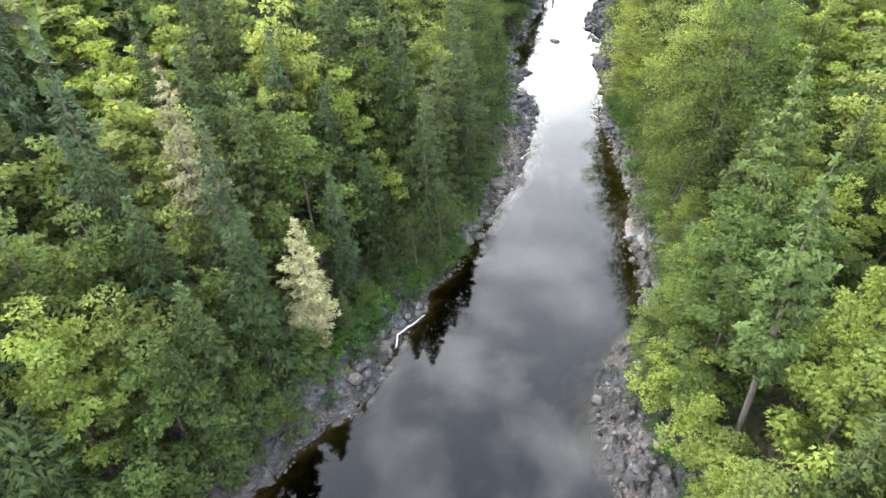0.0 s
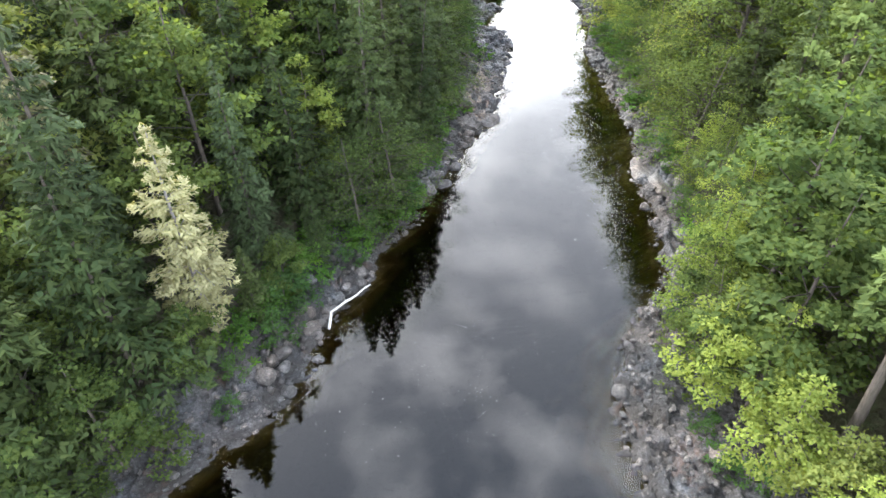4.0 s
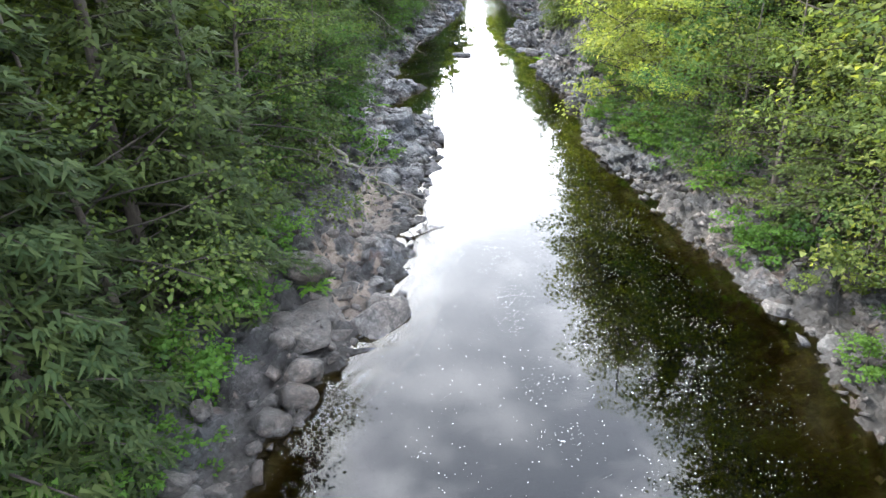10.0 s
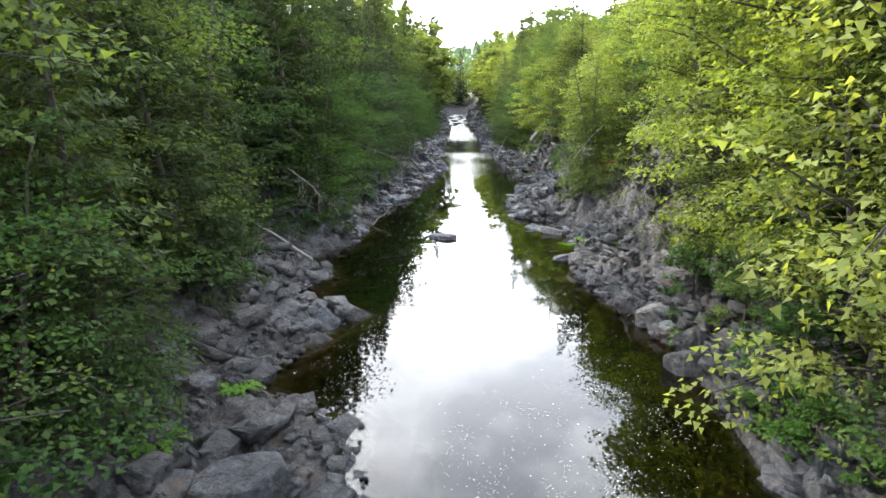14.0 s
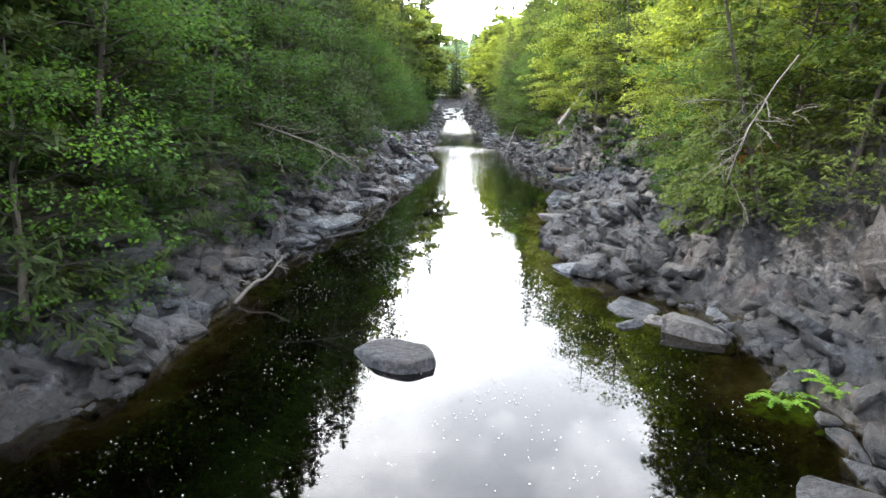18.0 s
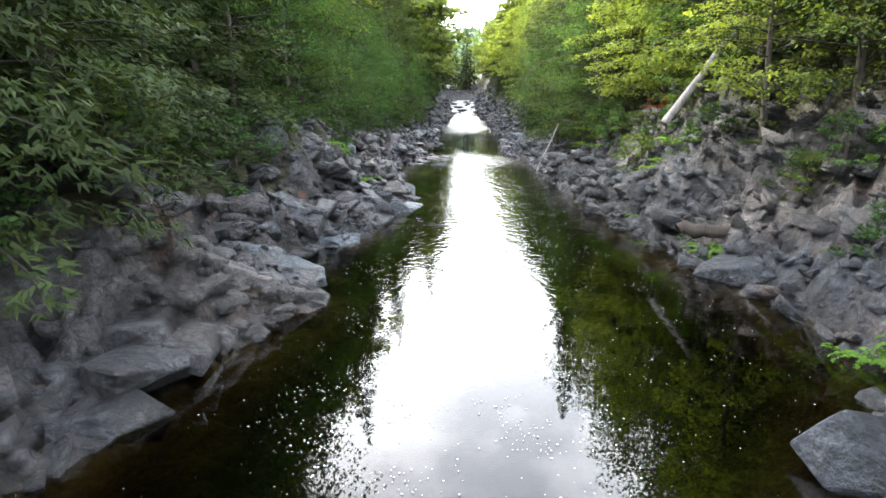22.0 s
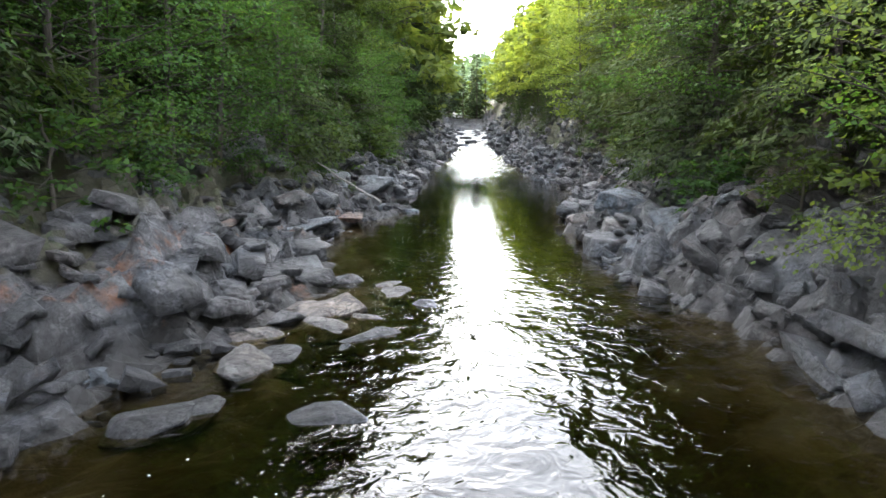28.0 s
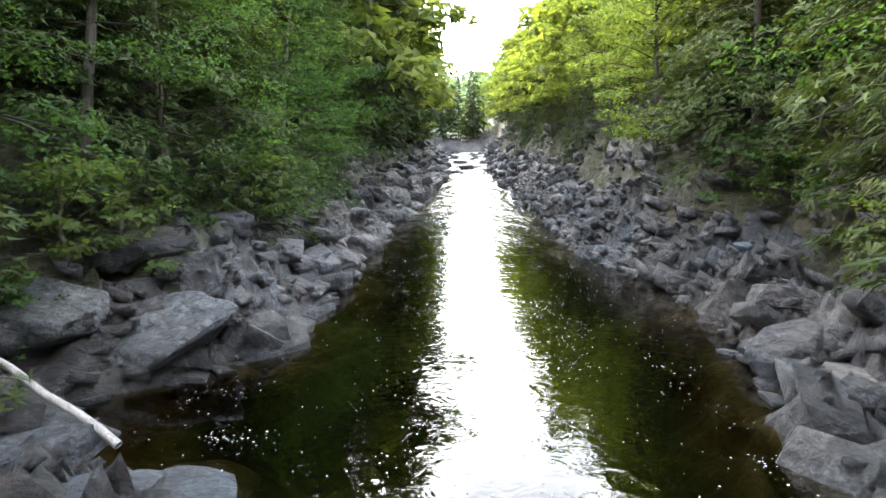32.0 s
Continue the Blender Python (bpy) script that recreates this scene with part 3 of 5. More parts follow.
def broadleaf(seed, height, spread, leaf, count, low=0.28, clumps=34, lean=(0, 0), single=True):
    """Trunk, limbs and leaf meshes' data of a broad-leaved tree."""
    rng = np.random.default_rng(seed)
    top = height * 0.86
    trunk_p = np.array([[lean[0] * h * h + rng.normal(0, 0.05) * h, lean[1] * h * h + rng.normal(0, 0.05) * h, top * h] for h in np.linspace(0, 1, 8)])
    trunk_p[0, :2] = 0
    r0 = 0.011 * height + 0.03
    trunk = [(trunk_p, np.linspace(r0, 0.02, 8))]
    limbs, centres, radii = [], [], []
    for k in range(clumps):
        h = low + (0.98 - low) * ((k + rng.uniform(0.2, 0.8)) / clumps)
        q = (h - low) / (1 - low)
        reach = spread * (0.30 + 0.95 * math.sin(math.pi * (0.22 + 0.72 * q)) ** 1.1) * rng.uniform(0.55, 1.08)
        ang = k * 2.399 + rng.uniform(-0.5, 0.5)
        base = np.array([np.interp(h * 0.82, np.linspace(0, 1, 8), trunk_p[:, i]) for i in range(3)])
        rise = rng.uniform(0.15, 0.6)
        way = np.array([math.cos(ang), math.sin(ang), rise])
        p = limb_path(base, way, max(0.4, reach * 0.95), rng, 4, 0.2)
        limbs.append((p[::2], np.linspace(r0 * 0.24, 0.010, 3)))
        for end, size in ((p[-1], 1.0), (p[3], 0.85), (p[2], 0.6)):
            if rng.random() < size:
                centres.append(end + rng.normal(0, 0.2, 3))
                radii.append(spread * rng.uniform(0.15, 0.30) * size)
    for k in (-1, -2, -3):
        centres.append(trunk_p[k])
        radii.append(spread * 0.3)
    centres, radii = np.array(centres), np.array(radii)
    share = radii ** 2 / (radii ** 2).sum()
    pick = rng.choice(len(centres), count, p=share)
    way = rng.normal(0, 1, (count, 3))
    way[:, 2] = way[:, 2] * 0.8 + 0.35
    way /= np.linalg.norm(way, axis=1)[:, None]
    dist = radii[pick][:, None] * rng.uniform(0.2, 1.1, (count, 1)) ** 0.5
    pos = centres[pick] + way * dist * np.array([1.25, 1.25, 0.50])
    way = way + 0.8 * (pos - np.array([0, 0, height * 0.5])) / np.array([spread, spread, height * 0.5])
    return tubes(trunk, 6), tubes(limbs, 3), leaves(pos, way, leaf, leaf * (0.85 if single else 0.68), rng, 0.25, single)


def conifer(seed, height, spread, count, whorls=22, low=0.08, droop=0.35, ragged=0.3, spray=0.42, lift=0.1, blade=0.34, fan=False):
    """Conical evergreen: drooping boughs in whorls, each hung with flat sprays."""
    rng = np.random.default_rng(seed)
    trunk_p = np.array([[rng.normal(0, 0.04) * h, rng.normal(0, 0.04) * h, height * h] for h in np.linspace(0, 1, 7)])
    trunk_p[0, :2] = 0
    trunk = [(trunk_p, np.linspace(0.012 * height + 0.02, 0.015, 7))]
    limbs, pos, way = [], [], []
    total = 0
    boughs = []
    for w in range(whorls):
        h = low + (0.985 - low) * (w / (whorls - 1)) ** 0.92
        reach = spread * (1 - h) ** 0.78 * rng.uniform(1 - ragged, 1.08) + 0.12
        n = 6 if h < 0.7 else 5
        for k in range(n):
            ang = w * 1.1 + k * 2 * math.pi / n + rng.uniform(-0.4, 0.4)
            r = reach * rng.uniform(1 - ragged, 1.05)
            p = limb_path((0, 0, height * (h + rng.uniform(-0.012, 0.012))), (math.cos(ang), math.sin(ang), lift + 0.5 * h), r, rng, 4, droop, 0.06)
            boughs.append((p, r))
            total += r ** 1.35
            if r > 0.8 and k % 2 == 0:
                limbs.append((p[::2], np.linspace(0.035 * (1 - h) + 0.012, 0.006, 3)))
    for p, r in boughs:
        n = max(3, int(count * r ** 1.35 / total))
        t = rng.uniform(0.12, 1.0, n) ** 0.75
        base = np.stack([np.interp(t * 4, np.arange(5), p[:, i]) for i in range(3)], 1)
        along = p[-1] - p[0]
        along /= np.linalg.norm(along) + 1e-9
        across = np.cross(along, (0, 0, 1.0))
        off = rng.uniform(-1, 1, n) * (0.42 * r * (1.15 - t) + 0.08)
        pos.append(base + across * off[:, None] + along * (np.abs(off) * 0.45)[:, None] - np.array([0, 0, 1.0]) * (rng.uniform(-0.05, 0.20, n) * (0.4 + 0.35 * r))[:, None])
        way.append(along + across * np.sign(off)[:, None] * 0.7)
    pos, way = np.concatenate(pos), np.concatenate(way)
    if fan:
        out = way / (np.linalg.norm(way, axis=1)[:, None] + 1e-9)
        across = np.stack([-out[:, 1], out[:, 0], 0 * out[:, 0]], 1)
        pos = np.concatenate([pos + across * k * spray * 0.30 - out * abs(k) * spray * 0.15 for k in (-1, 0, 1)])
        way = np.concatenate([out + across * k * 0.75 for k in (-1, 0, 1)])
        return tubes(trunk, 6), tubes(limbs, 3), leaves(pos, way, spray, spray * blade * 0.5, rng, 0.35, True, 0.9, 0.34)
    return tubes(trunk, 6), tubes(limbs, 3), leaves(pos, way, spray, spray * blade, rng, 0.35, True)


def tree_kind(data, bark, leaf, label, kind_name):
    """A kind of tree: trunk with its limbs, and crown, kept out of the scene's list until it is planted."""
    (tv, tf), (lv, lf), (cv, cf) = data
    tv, tf = np.concatenate([tv, lv]), np.concatenate([tf, lf + len(tv)])
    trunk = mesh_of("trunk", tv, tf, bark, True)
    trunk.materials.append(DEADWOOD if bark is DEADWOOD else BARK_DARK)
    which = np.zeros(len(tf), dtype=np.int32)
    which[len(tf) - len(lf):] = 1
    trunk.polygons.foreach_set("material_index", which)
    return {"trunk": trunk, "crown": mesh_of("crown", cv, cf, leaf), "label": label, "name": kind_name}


def plant(kind, x, y, scale=1.0, turn=0.0, z=None, lean=(0, 0), stretch=1.0, group="forest trees along the river", label=""):
    top = new(kind["name"])
    top.empty_display_size = 0.5
    top.matrix_basis = pose(x, y, (ground_z(x, y) if z is None else z) - 0.15, lean[0], lean[1], math.degrees(turn)) @ Matrix.Diagonal((scale, scale, scale * stretch, 1))
    for key in ("trunk", "crown"):
        child(key, kind[key], top)
    return tagged(top, label or kind["label"], "tree", group)


# ---- ground ----
def rows_of(*spans):
    out = []
    for a, c, step in spans:
        out += list(np.arange(a, c, step))
    return np.array(out)


def build_ground():
    ys = rows_of((-60, -8, 4), (-8, 15, 1.0), (15, 182, 0.17), (182, 240, 0.5), (240, 320, 1.5), (320, 1200, 40))
    inland = np.concatenate([np.arange(0, 6, 0.15), np.arange(6, 9, 0.3), np.arange(9, 16, 0.7), np.arange(16, 60, 4), np.array([65, 80, 110, 160, 240, 400, 700])])
    bed = np.linspace(0, 1, 30)[1:-1]
    lx, rx = left_x(ys)[:, None], right_x(ys)[:, None]
    x = np.concatenate([lx - inland[::-1][None, :], lx + (rx - lx) * bed[None, :], rx + inland[None, :]], 1)
    y = np.broadcast_to(ys[:, None], x.shape).copy()
    # small sideways shifts break up the rows of the sheet
    x = x + 0.10 * fbm(x * 2.3, y * 2.3, 91)
    z, soil, sand, bedm, depth_dark, wet, rust = land(x, y)
    r, c = x.shape
    idx = np.arange(r * c).reshape(r, c)
    faces = np.stack([idx[:-1, :-1], idx[:-1, 1:], idx[1:, 1:], idx[1:, :-1]], -1).reshape(-1, 4)
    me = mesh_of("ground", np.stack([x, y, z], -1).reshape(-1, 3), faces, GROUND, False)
    for key, values in (("soil", soil), ("sand", sand), ("bed", bedm), ("depth_dark", depth_dark), ("wet", wet), ("rust", rust)):
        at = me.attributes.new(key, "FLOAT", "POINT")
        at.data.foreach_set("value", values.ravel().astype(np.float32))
    return tagged(new("ground", me), "grey bedrock river banks rising to dark forest floor", "ground", kind="structure")


build_ground()


def build_water():
    ys = rows_of((-60, 10, 5), (10, 122, 0.7), (122, 138, 0.35), (138, 156, 0.13), (156, 180, 0.5), (180, 232, 0.3), (232, 300, 0.4))
    f = np.linspace(-0.2, 1.2, 72)
    lx, rx = left_x(ys)[:, None], right_x(ys)[:, None]
    x = lx + (rx - lx) * f[None, :]
    y = np.broadcast_to(ys[:, None], x.shape)
    riffle = np.clip(0.7 * bump_at(y, 148, 4.0) + 0.25 * bump_at(y, 135, 9) + 1.2 * smooth(172, 194, y) + 0.9 * smooth(232, 246, y), 0, 1.3)
    z = water_z(y) + 0.010 * fbm(x * 0.12, y * 0.12, 4, 2)
    z = z + riffle * (1 + 1.2 * smooth(180, 215, y)) * (0.10 * fbm(x * 1.5 + y * 0.35, y * 0.8, 5, 2) + 0.06 * fbm(x * 2.6, y * 2.2, 7, 2)) + 0.22 * smooth(232, 250, y) * fbm(x * 0.5, y * 0.5, 6)
    r, c = x.shape
    idx = np.arange(r * c).reshape(r, c)
    faces = np.stack([idx[:-1, :-1], idx[:-1, 1:], idx[1:, 1:], idx[1:, :-1]], -1).reshape(-1, 4)
    me = mesh_of("water", np.stack([x, y, z], -1).reshape(-1, 3), faces, WATER, True)
    at = me.attributes.new("depth", "FLOAT", "POINT")
    at.data.foreach_set("value", np.clip(water_z(y) - land(x, y)[0], 0, 2).ravel().astype(np.float32))
    at = me.attributes.new("ripple", "FLOAT", "POINT")
    at.data.foreach_set("value", (0.45 * riffle * (0.55 + 0.45 * smooth(0.35, 0.55, (x - left_x(y)) / (right_x(y) - left_x(y)))) + 0.07 * smooth(112, 128, y)).ravel().astype(np.float32))
    return tagged(new("water", me), "calm dark tea-brown river water mirroring the sky", "water", kind="structure")


build_water()


def foam_flecks():
    """Drifting flecks of foam, far too many to count, thickest along the current's seams."""
    g = np.random.default_rng(14)
    n = 260000
    y = g.uniform(24, 178, n)
    f = g.beta(1.7, 1.7, n)
    x = left_x(y) + (right_x(y) - left_x(y)) * (0.05 + 0.90 * f)
    streak = fbm(x * 0.55, y * 0.14, 15, 3) + 1.3 * fbm(x * 1.9, y * 1.2, 16, 4)
    dens = 0.05 * (1 - 0.4 * smooth(68, 86, y)) + 1.6 * np.clip(streak - 0.11 + 0.12 * smooth(40, 75, y), 0, 1) ** 1.3
    keep = g.random(n) < np.clip(dens, 0, 1) * (0.35 + 0.65 * smooth(30, 60, y)) * (1 - 0.85 * bump_at(y, 147, 8))
    x, y = x[keep], y[keep]
    n = len(x)
    r = 0.005 + 0.011 * g.random(n) ** 2.0
    a = g.uniform(0, 6.28, n)
    ring = np.arange(5) * 2 * math.pi / 5
    v = np.stack([x[:, None] + r[:, None] * np.cos(ring + a[:, None]) * g.uniform(0.5, 1.4, (n, 5)), y[:, None] + r[:, None] * np.sin(ring + a[:, None]) * g.uniform(0.5, 1.4, (n, 5)), np.full((n, 5), 0.014) + 0 * ring], -1)
    return tagged(new("foam_flecks", mesh_of("foam_flecks", v.reshape(-1, 3), np.arange(5 * n).reshape(-1, 5), FOAM)), "small white foam flecks drifting on dark water", "foam", kind="stuff")


foam_flecks()


# ---- forest ----
def conifers(specs, leaf, label, name, bark=BARK, **shape):
    return [tree_kind(conifer(s, h, w, c, spray=sp, **shape), bark, leaf, label, name) for s, h, w, c, sp in specs]


def broads(specs, leaf, label, name, bark=BARK, **shape):
    return [tree_kind(broadleaf(s, h, w, lf, c, **shape), bark, leaf, label, name) for s, h, w, c, lf in specs]


CEDAR_TXT, SPRUCE_TXT = "dense conical green cedar on the wooded river bank", "dark green spruce with drooping boughs in the forest"
MAPLE_TXT, BIRCH_TXT, PINE_TXT = "broad leafy maple with fresh green foliage", "slender birch with light yellow-green leaves", "tall pine with long layered boughs above the forest"
cedar_form = dict(whorls=26, low=0.03, droop=0.25, ragged=0.32, lift=0.25)
spruce_form = dict(whorls=26, low=0.05, droop=0.6, ragged=0.35, lift=0.0)
pine_form = dict(whorls=13, low=0.36, droop=0.1, ragged=0.5, lift=0.35)
# mid detail
CEDAR = conifers(((11, 13.0, 3.5, 3600, 0.48), (12, 11.0, 3.2, 3300, 0.46), (13, 14.0, 3.7, 3800, 0.50)), LEAF_CEDAR, CEDAR_TXT, "cedar_tree", **cedar_form)
SPRUCE = conifers(((21, 16.5, 3.1, 4000, 0.46), (22, 14.0, 2.8, 3600, 0.44)), LEAF_SPRUCE, SPRUCE_TXT, "spruce_tree", **spruce_form)
PINE = conifers(((51, 17.5, 3.8, 4800, 0.48),), LEAF_PINE, PINE_TXT, "pine_tree", **pine_form)
MAPLE = broads(((31, 12.0, 3.3, 4900, 0.25), (32, 10.0, 3.0, 4400, 0.25), (33, 13.5, 3.4, 5200, 0.26)), LEAF_MAPLE, MAPLE_TXT, "maple_tree", low=0.15, clumps=28)
# one maple again with lighter leaves, its sunlight put into the colour
MAPLE.append(dict(MAPLE[0], crown=MAPLE[0]["crown"].copy()))
MAPLE[-1]["crown"].materials[0] = LEAF_MID
BIRCH = broads(((41, 12.5, 2.7, 4700, 0.22), (42, 10.5, 2.4, 4200, 0.21)), LEAF_BIRCH, BIRCH_TXT, "birch_tree", low=0.2, clumps=30)
# fine detail, for the trees that lean over the gorge
CEDAR_N = conifers(((14, 10.5, 3.0, 3000, 0.27), (15, 8.5, 2.7, 2600, 0.26), (18, 12.0, 2.8, 3100, 0.28)), LEAF_CEDAR, CEDAR_TXT, "cedar_tree", whorls=24, low=0.0, droop=0.5, ragged=0.35, lift=0.15, blade=0.5, fan=True)
MAPLE_N = broads(((34, 9.0, 3.1, 5400, 0.105), (35, 7.5, 2.8, 5000, 0.10)), LEAF_MAPLE, MAPLE_TXT, "maple_tree", low=0.06, clumps=40, single=False)
BIRCH_N = broads(((44, 10.0, 2.7, 7400, 0.14),), LEAF_BIRCH, BIRCH_TXT, "birch_tree", BARK, low=0.1, clumps=40)
ALDER_N = broads(((36, 7.0, 2.6, 8000, 0.095),), LEAF_ALDER, "leafy green alder leaning over the rocky bank", "alder_tree", low=0.04, clumps=36)
MAPLE_C = broads(((39, 9.5, 3.2, 10500, 0.088),), LEAF_ALDER, MAPLE_TXT, "maple_tree", low=0.05, clumps=46)
CEDAR_C = conifers(((19, 10.5, 3.3, 4200, 0.21),), LEAF_CEDAR, CEDAR_TXT, "cedar_tree", whorls=26, low=0.0, droop=0.55, ragged=0.35, lift=0.12, blade=0.55, fan=True)
TALL = broads(((45, 18.0, 4.0, 12500, 0.155), (46, 16.5, 3.8, 12000, 0.155)), LEAF_MID, "tall leafy birch at the gorge edge", "birch_tree", BARK_DARK, low=0.04, clumps=74)
TALL_M = broads(((47, 17.0, 4.2, 12500, 0.155), (48, 15.5, 3.9, 12000, 0.15)), LEAF_MAPLE, MAPLE_TXT, "maple_tree", BARK_DARK, low=0.04, clumps=74)
TALL_C = conifers(((24, 18.0, 3.9, 5600, 0.30), (25, 16.0, 3.6, 5200, 0.29)), LEAF_CEDAR, CEDAR_TXT, "cedar_tree", BARK_DARK, whorls=34, low=0.02, droop=0.5, ragged=0.4, lift=0.15, blade=0.5, fan=True)
# tall birch copied with brighter leaves, so the far right bank looks sunlit
TALL_LIT = [dict(TALL[0], crown=TALL[0]["crown"].copy())]
TALL_LIT[0]["crown"].materials[0] = LEAF_BIRCH
# coarse, deep in the forest
CEDAR_F = conifers(((16, 14.0, 3.0, 1900, 0.6), (17, 12.0, 2.8, 1800, 0.58)), LEAF_CEDAR, CEDAR_TXT, "cedar_tree", **cedar_form)
SPRUCE_F = conifers(((23, 16.5, 3.0, 2000, 0.65),), LEAF_SPRUCE, SPRUCE_TXT, "spruce_tree", **spruce_form)
MAPLE_F = broads(((37, 12.5, 3.5, 2100, 0.46), (38, 14.0, 3.6, 2200, 0.46)), LEAF_MID, MAPLE_TXT, "maple_tree", low=0.2, clumps=24)
BIRCH_F = broads(((43, 12.5, 2.8, 2000, 0.40),), LEAF_BIRCH, BIRCH_TXT, "birch_tree", low=0.2, clumps=24)
PALE = conifers(((61, 12.5, 4.0, 5200, 0.36),), LEAF_PALE, "pale whitish dying conifer among green trees", "dying_conifer", DEADWOOD, whorls=18, low=0.16, droop=0.35, ragged=0.4, lift=0.2)[0]
BROWN = conifers(((62, 16.5, 3.1, 4200, 0.42),), LEAF_BROWN, "thin browning spruce in the forest", "browning_spruce", whorls=20, low=0.1, droop=0.4, ragged=0.4, lift=0.1)[0]
SHRUB = [tree_kind(broadleaf(s, 2.2, 1.2, 0.125, 1050, 0.05, 14), BARK, mat, "low leafy green shrub on the rocky bank", "shrub") for s, mat in ((71, LEAF_ALDER), (72, LEAF_MAPLE), (73, LEAF_ALDER))]

rng = np.random.default_rng(5)
taken = []


def clear_of(x, y, gap):
    return all((x - a) ** 2 + (y - c) ** 2 > (gap * 0.5 + g * 0.5) ** 2 for a, c, g in taken)


def edge_left(y):
    return float(np.interp(y, [20, 30, 36, 39, 44, 47, 55, 62, 70, 77, 84, 91, 96, 104, 130, 150, 178, 192], [2.2, 3.2, 3.0, 2.0, 2.1, 3.2, 4.8, 6.0, 6.0, 5.2, 5.0, 4.6, 3.0, 2.9, 4.6, 4.8, 3.8, 5.4]))


def edge_right(y):
    return float(np.interp(y, [20, 30, 45, 60, 76, 83, 86, 99, 112, 122, 135, 150, 174, 184], [4.6, 3.2, 3.4, 3.2, 2.9, 3.8, 6.4, 6.4, 6.2, 4.4, 3.6, 3.6, 3.8, 6.2]))


def put_tree(side, y, d, pools, weights, gap, size=(0.8, 1.15), lean=0.0):
    x = float(left_x(y)) - d if side < 0 else float(right_x(y)) + d
    if not clear_of(x, y, gap):
        return False
    taken.append((x, y, gap))
    pool = pools[rng.choice(len(pools), p=weights)]
    k = pool[rng.integers(len(pool))]
    plant(k, x, y, rng.uniform(*size), rng.uniform(0, 6.28), lean=(rng.normal(0, 2.5), -side * lean * rng.uniform(0.4, 1.2)), stretch=rng.uniform(0.92, 1.12))
    return True


def forest(side, count, y0, y1, d0, d1, pools, weights, gap, edge, size=(0.8, 1.15)):
    made = tries = 0
    while made < count and tries < count * 14:
        tries += 1
        y = rng.uniform(y0, y1)
        made += put_tree(side, y, edge(y) + rng.uniform(d0, d1), pools, weights, gap, size)


def edge_row(side, y0, y1, step, pools, weights, edge, size, lean=7.0):
    """The outermost trees, which lean towards the light over the water."""
    y = y0
    while y < y1:
        put_tree(side, y + rng.uniform(-0.4, 0.4), edge(y) + rng.uniform(-0.5, 0.9), pools, weights, 1.3, size, lean)
        y += step * rng.uniform(0.8, 1.25)


# named single trees
for kind, x, y, s in ((PALE, -9.5, 31.0, 0.92), (CEDAR[2], -11.8, 27.4, 0.98), (BROWN, -16.2, 33.6, 1.12), (SPRUCE[0], -22.0, 33.0, 1.12), (PINE[0], 22.6, 37.4, 1.05), (BIRCH[0], 20.5, 22.5, 0.9), (CEDAR[1], -7.6, 32.2, 0.42), (MAPLE[1], -6.4, 34.4, 0.42), (MAPLE[1], -9.6, 28.6, 0.45), (CEDAR[1], -4.9, 37.2, 0.42)):
    taken.append((x, y, 3.0 if s > 0.8 else 1.5))
    plant(kind, x, y, s, 1.0)

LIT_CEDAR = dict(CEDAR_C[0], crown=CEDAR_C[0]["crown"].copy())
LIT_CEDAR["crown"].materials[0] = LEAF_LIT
# cedars that hang over the cliff's end, sunlight put into their leaf colour
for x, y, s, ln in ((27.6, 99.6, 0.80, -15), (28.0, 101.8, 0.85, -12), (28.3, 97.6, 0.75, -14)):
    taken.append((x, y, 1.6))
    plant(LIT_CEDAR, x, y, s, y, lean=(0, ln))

# maples recoloured brighter, so that their overhanging boughs look lit
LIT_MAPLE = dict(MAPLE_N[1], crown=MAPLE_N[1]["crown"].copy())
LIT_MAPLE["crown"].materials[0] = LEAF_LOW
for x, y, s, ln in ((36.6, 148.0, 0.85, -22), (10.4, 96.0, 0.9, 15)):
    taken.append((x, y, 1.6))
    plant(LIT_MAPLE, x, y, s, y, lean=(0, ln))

# LEANERS: trees that reach far out over the water
for kind, x, y, s, ln in ((MAPLE_N[0], 34.9, 146.6, 0.72, -17), (MAPLE_N[1], 22.3, 62.5, 0.95, -9), (ALDER_N[0], 24.6, 168.0, 0.9, 13), (BIRCH_N[0], 42.4, 180.0, 1.0, -6)):
    taken.append((x, y, 1.6))
    plant(kind, x, y, s, 0.7, lean=(0, ln))

edge_row(-1, 14, 26, 2.3, [CEDAR, MAPLE, SPRUCE], [0.4, 0.5, 0.1], edge_left, (0.55, 0.85))
edge_row(-1, 26, 46, 1.9, [CEDAR_N, MAPLE_N, ALDER_N], [0.55, 0.25, 0.2], edge_left, (0.85, 1.2), 6.0)
forest(-1, 8, 30, 60, 0.6, 2.0, [CEDAR_N], [1.0], 2.2, edge_left, (1.2, 1.45))
edge_row(-1, 46, 84, 1.9, [CEDAR_N, MAPLE_N, ALDER_N], [0.5, 0.28, 0.22], edge_left, (0.8, 1.2), 10.0)
edge_row(-1, 84, 104, 2.7, [CEDAR_N, CEDAR_C, MAPLE_C], [0.3, 0.35, 0.35], edge_left, (0.95, 1.3), 11.0)
edge_row(-1, 104, 140, 2.5, [CEDAR_C, MAPLE_C], [0.6, 0.4], edge_left, (0.85, 1.15), 8.0)
edge_row(-1, 140, 192, 2.5, [CEDAR_C, MAPLE_C], [0.6, 0.4], edge_left, (0.8, 1.1), 9.0)
edge_row(-1, 192, 292, 3.0, [CEDAR_F, MAPLE_F, SPRUCE_F], [0.5, 0.3, 0.2], edge_left, (1.3, 1.7))
edge_row(1, 10, 28, 2.3, [CEDAR, MAPLE, BIRCH], [0.15, 0.25, 0.6], edge_right, (0.5, 0.85))
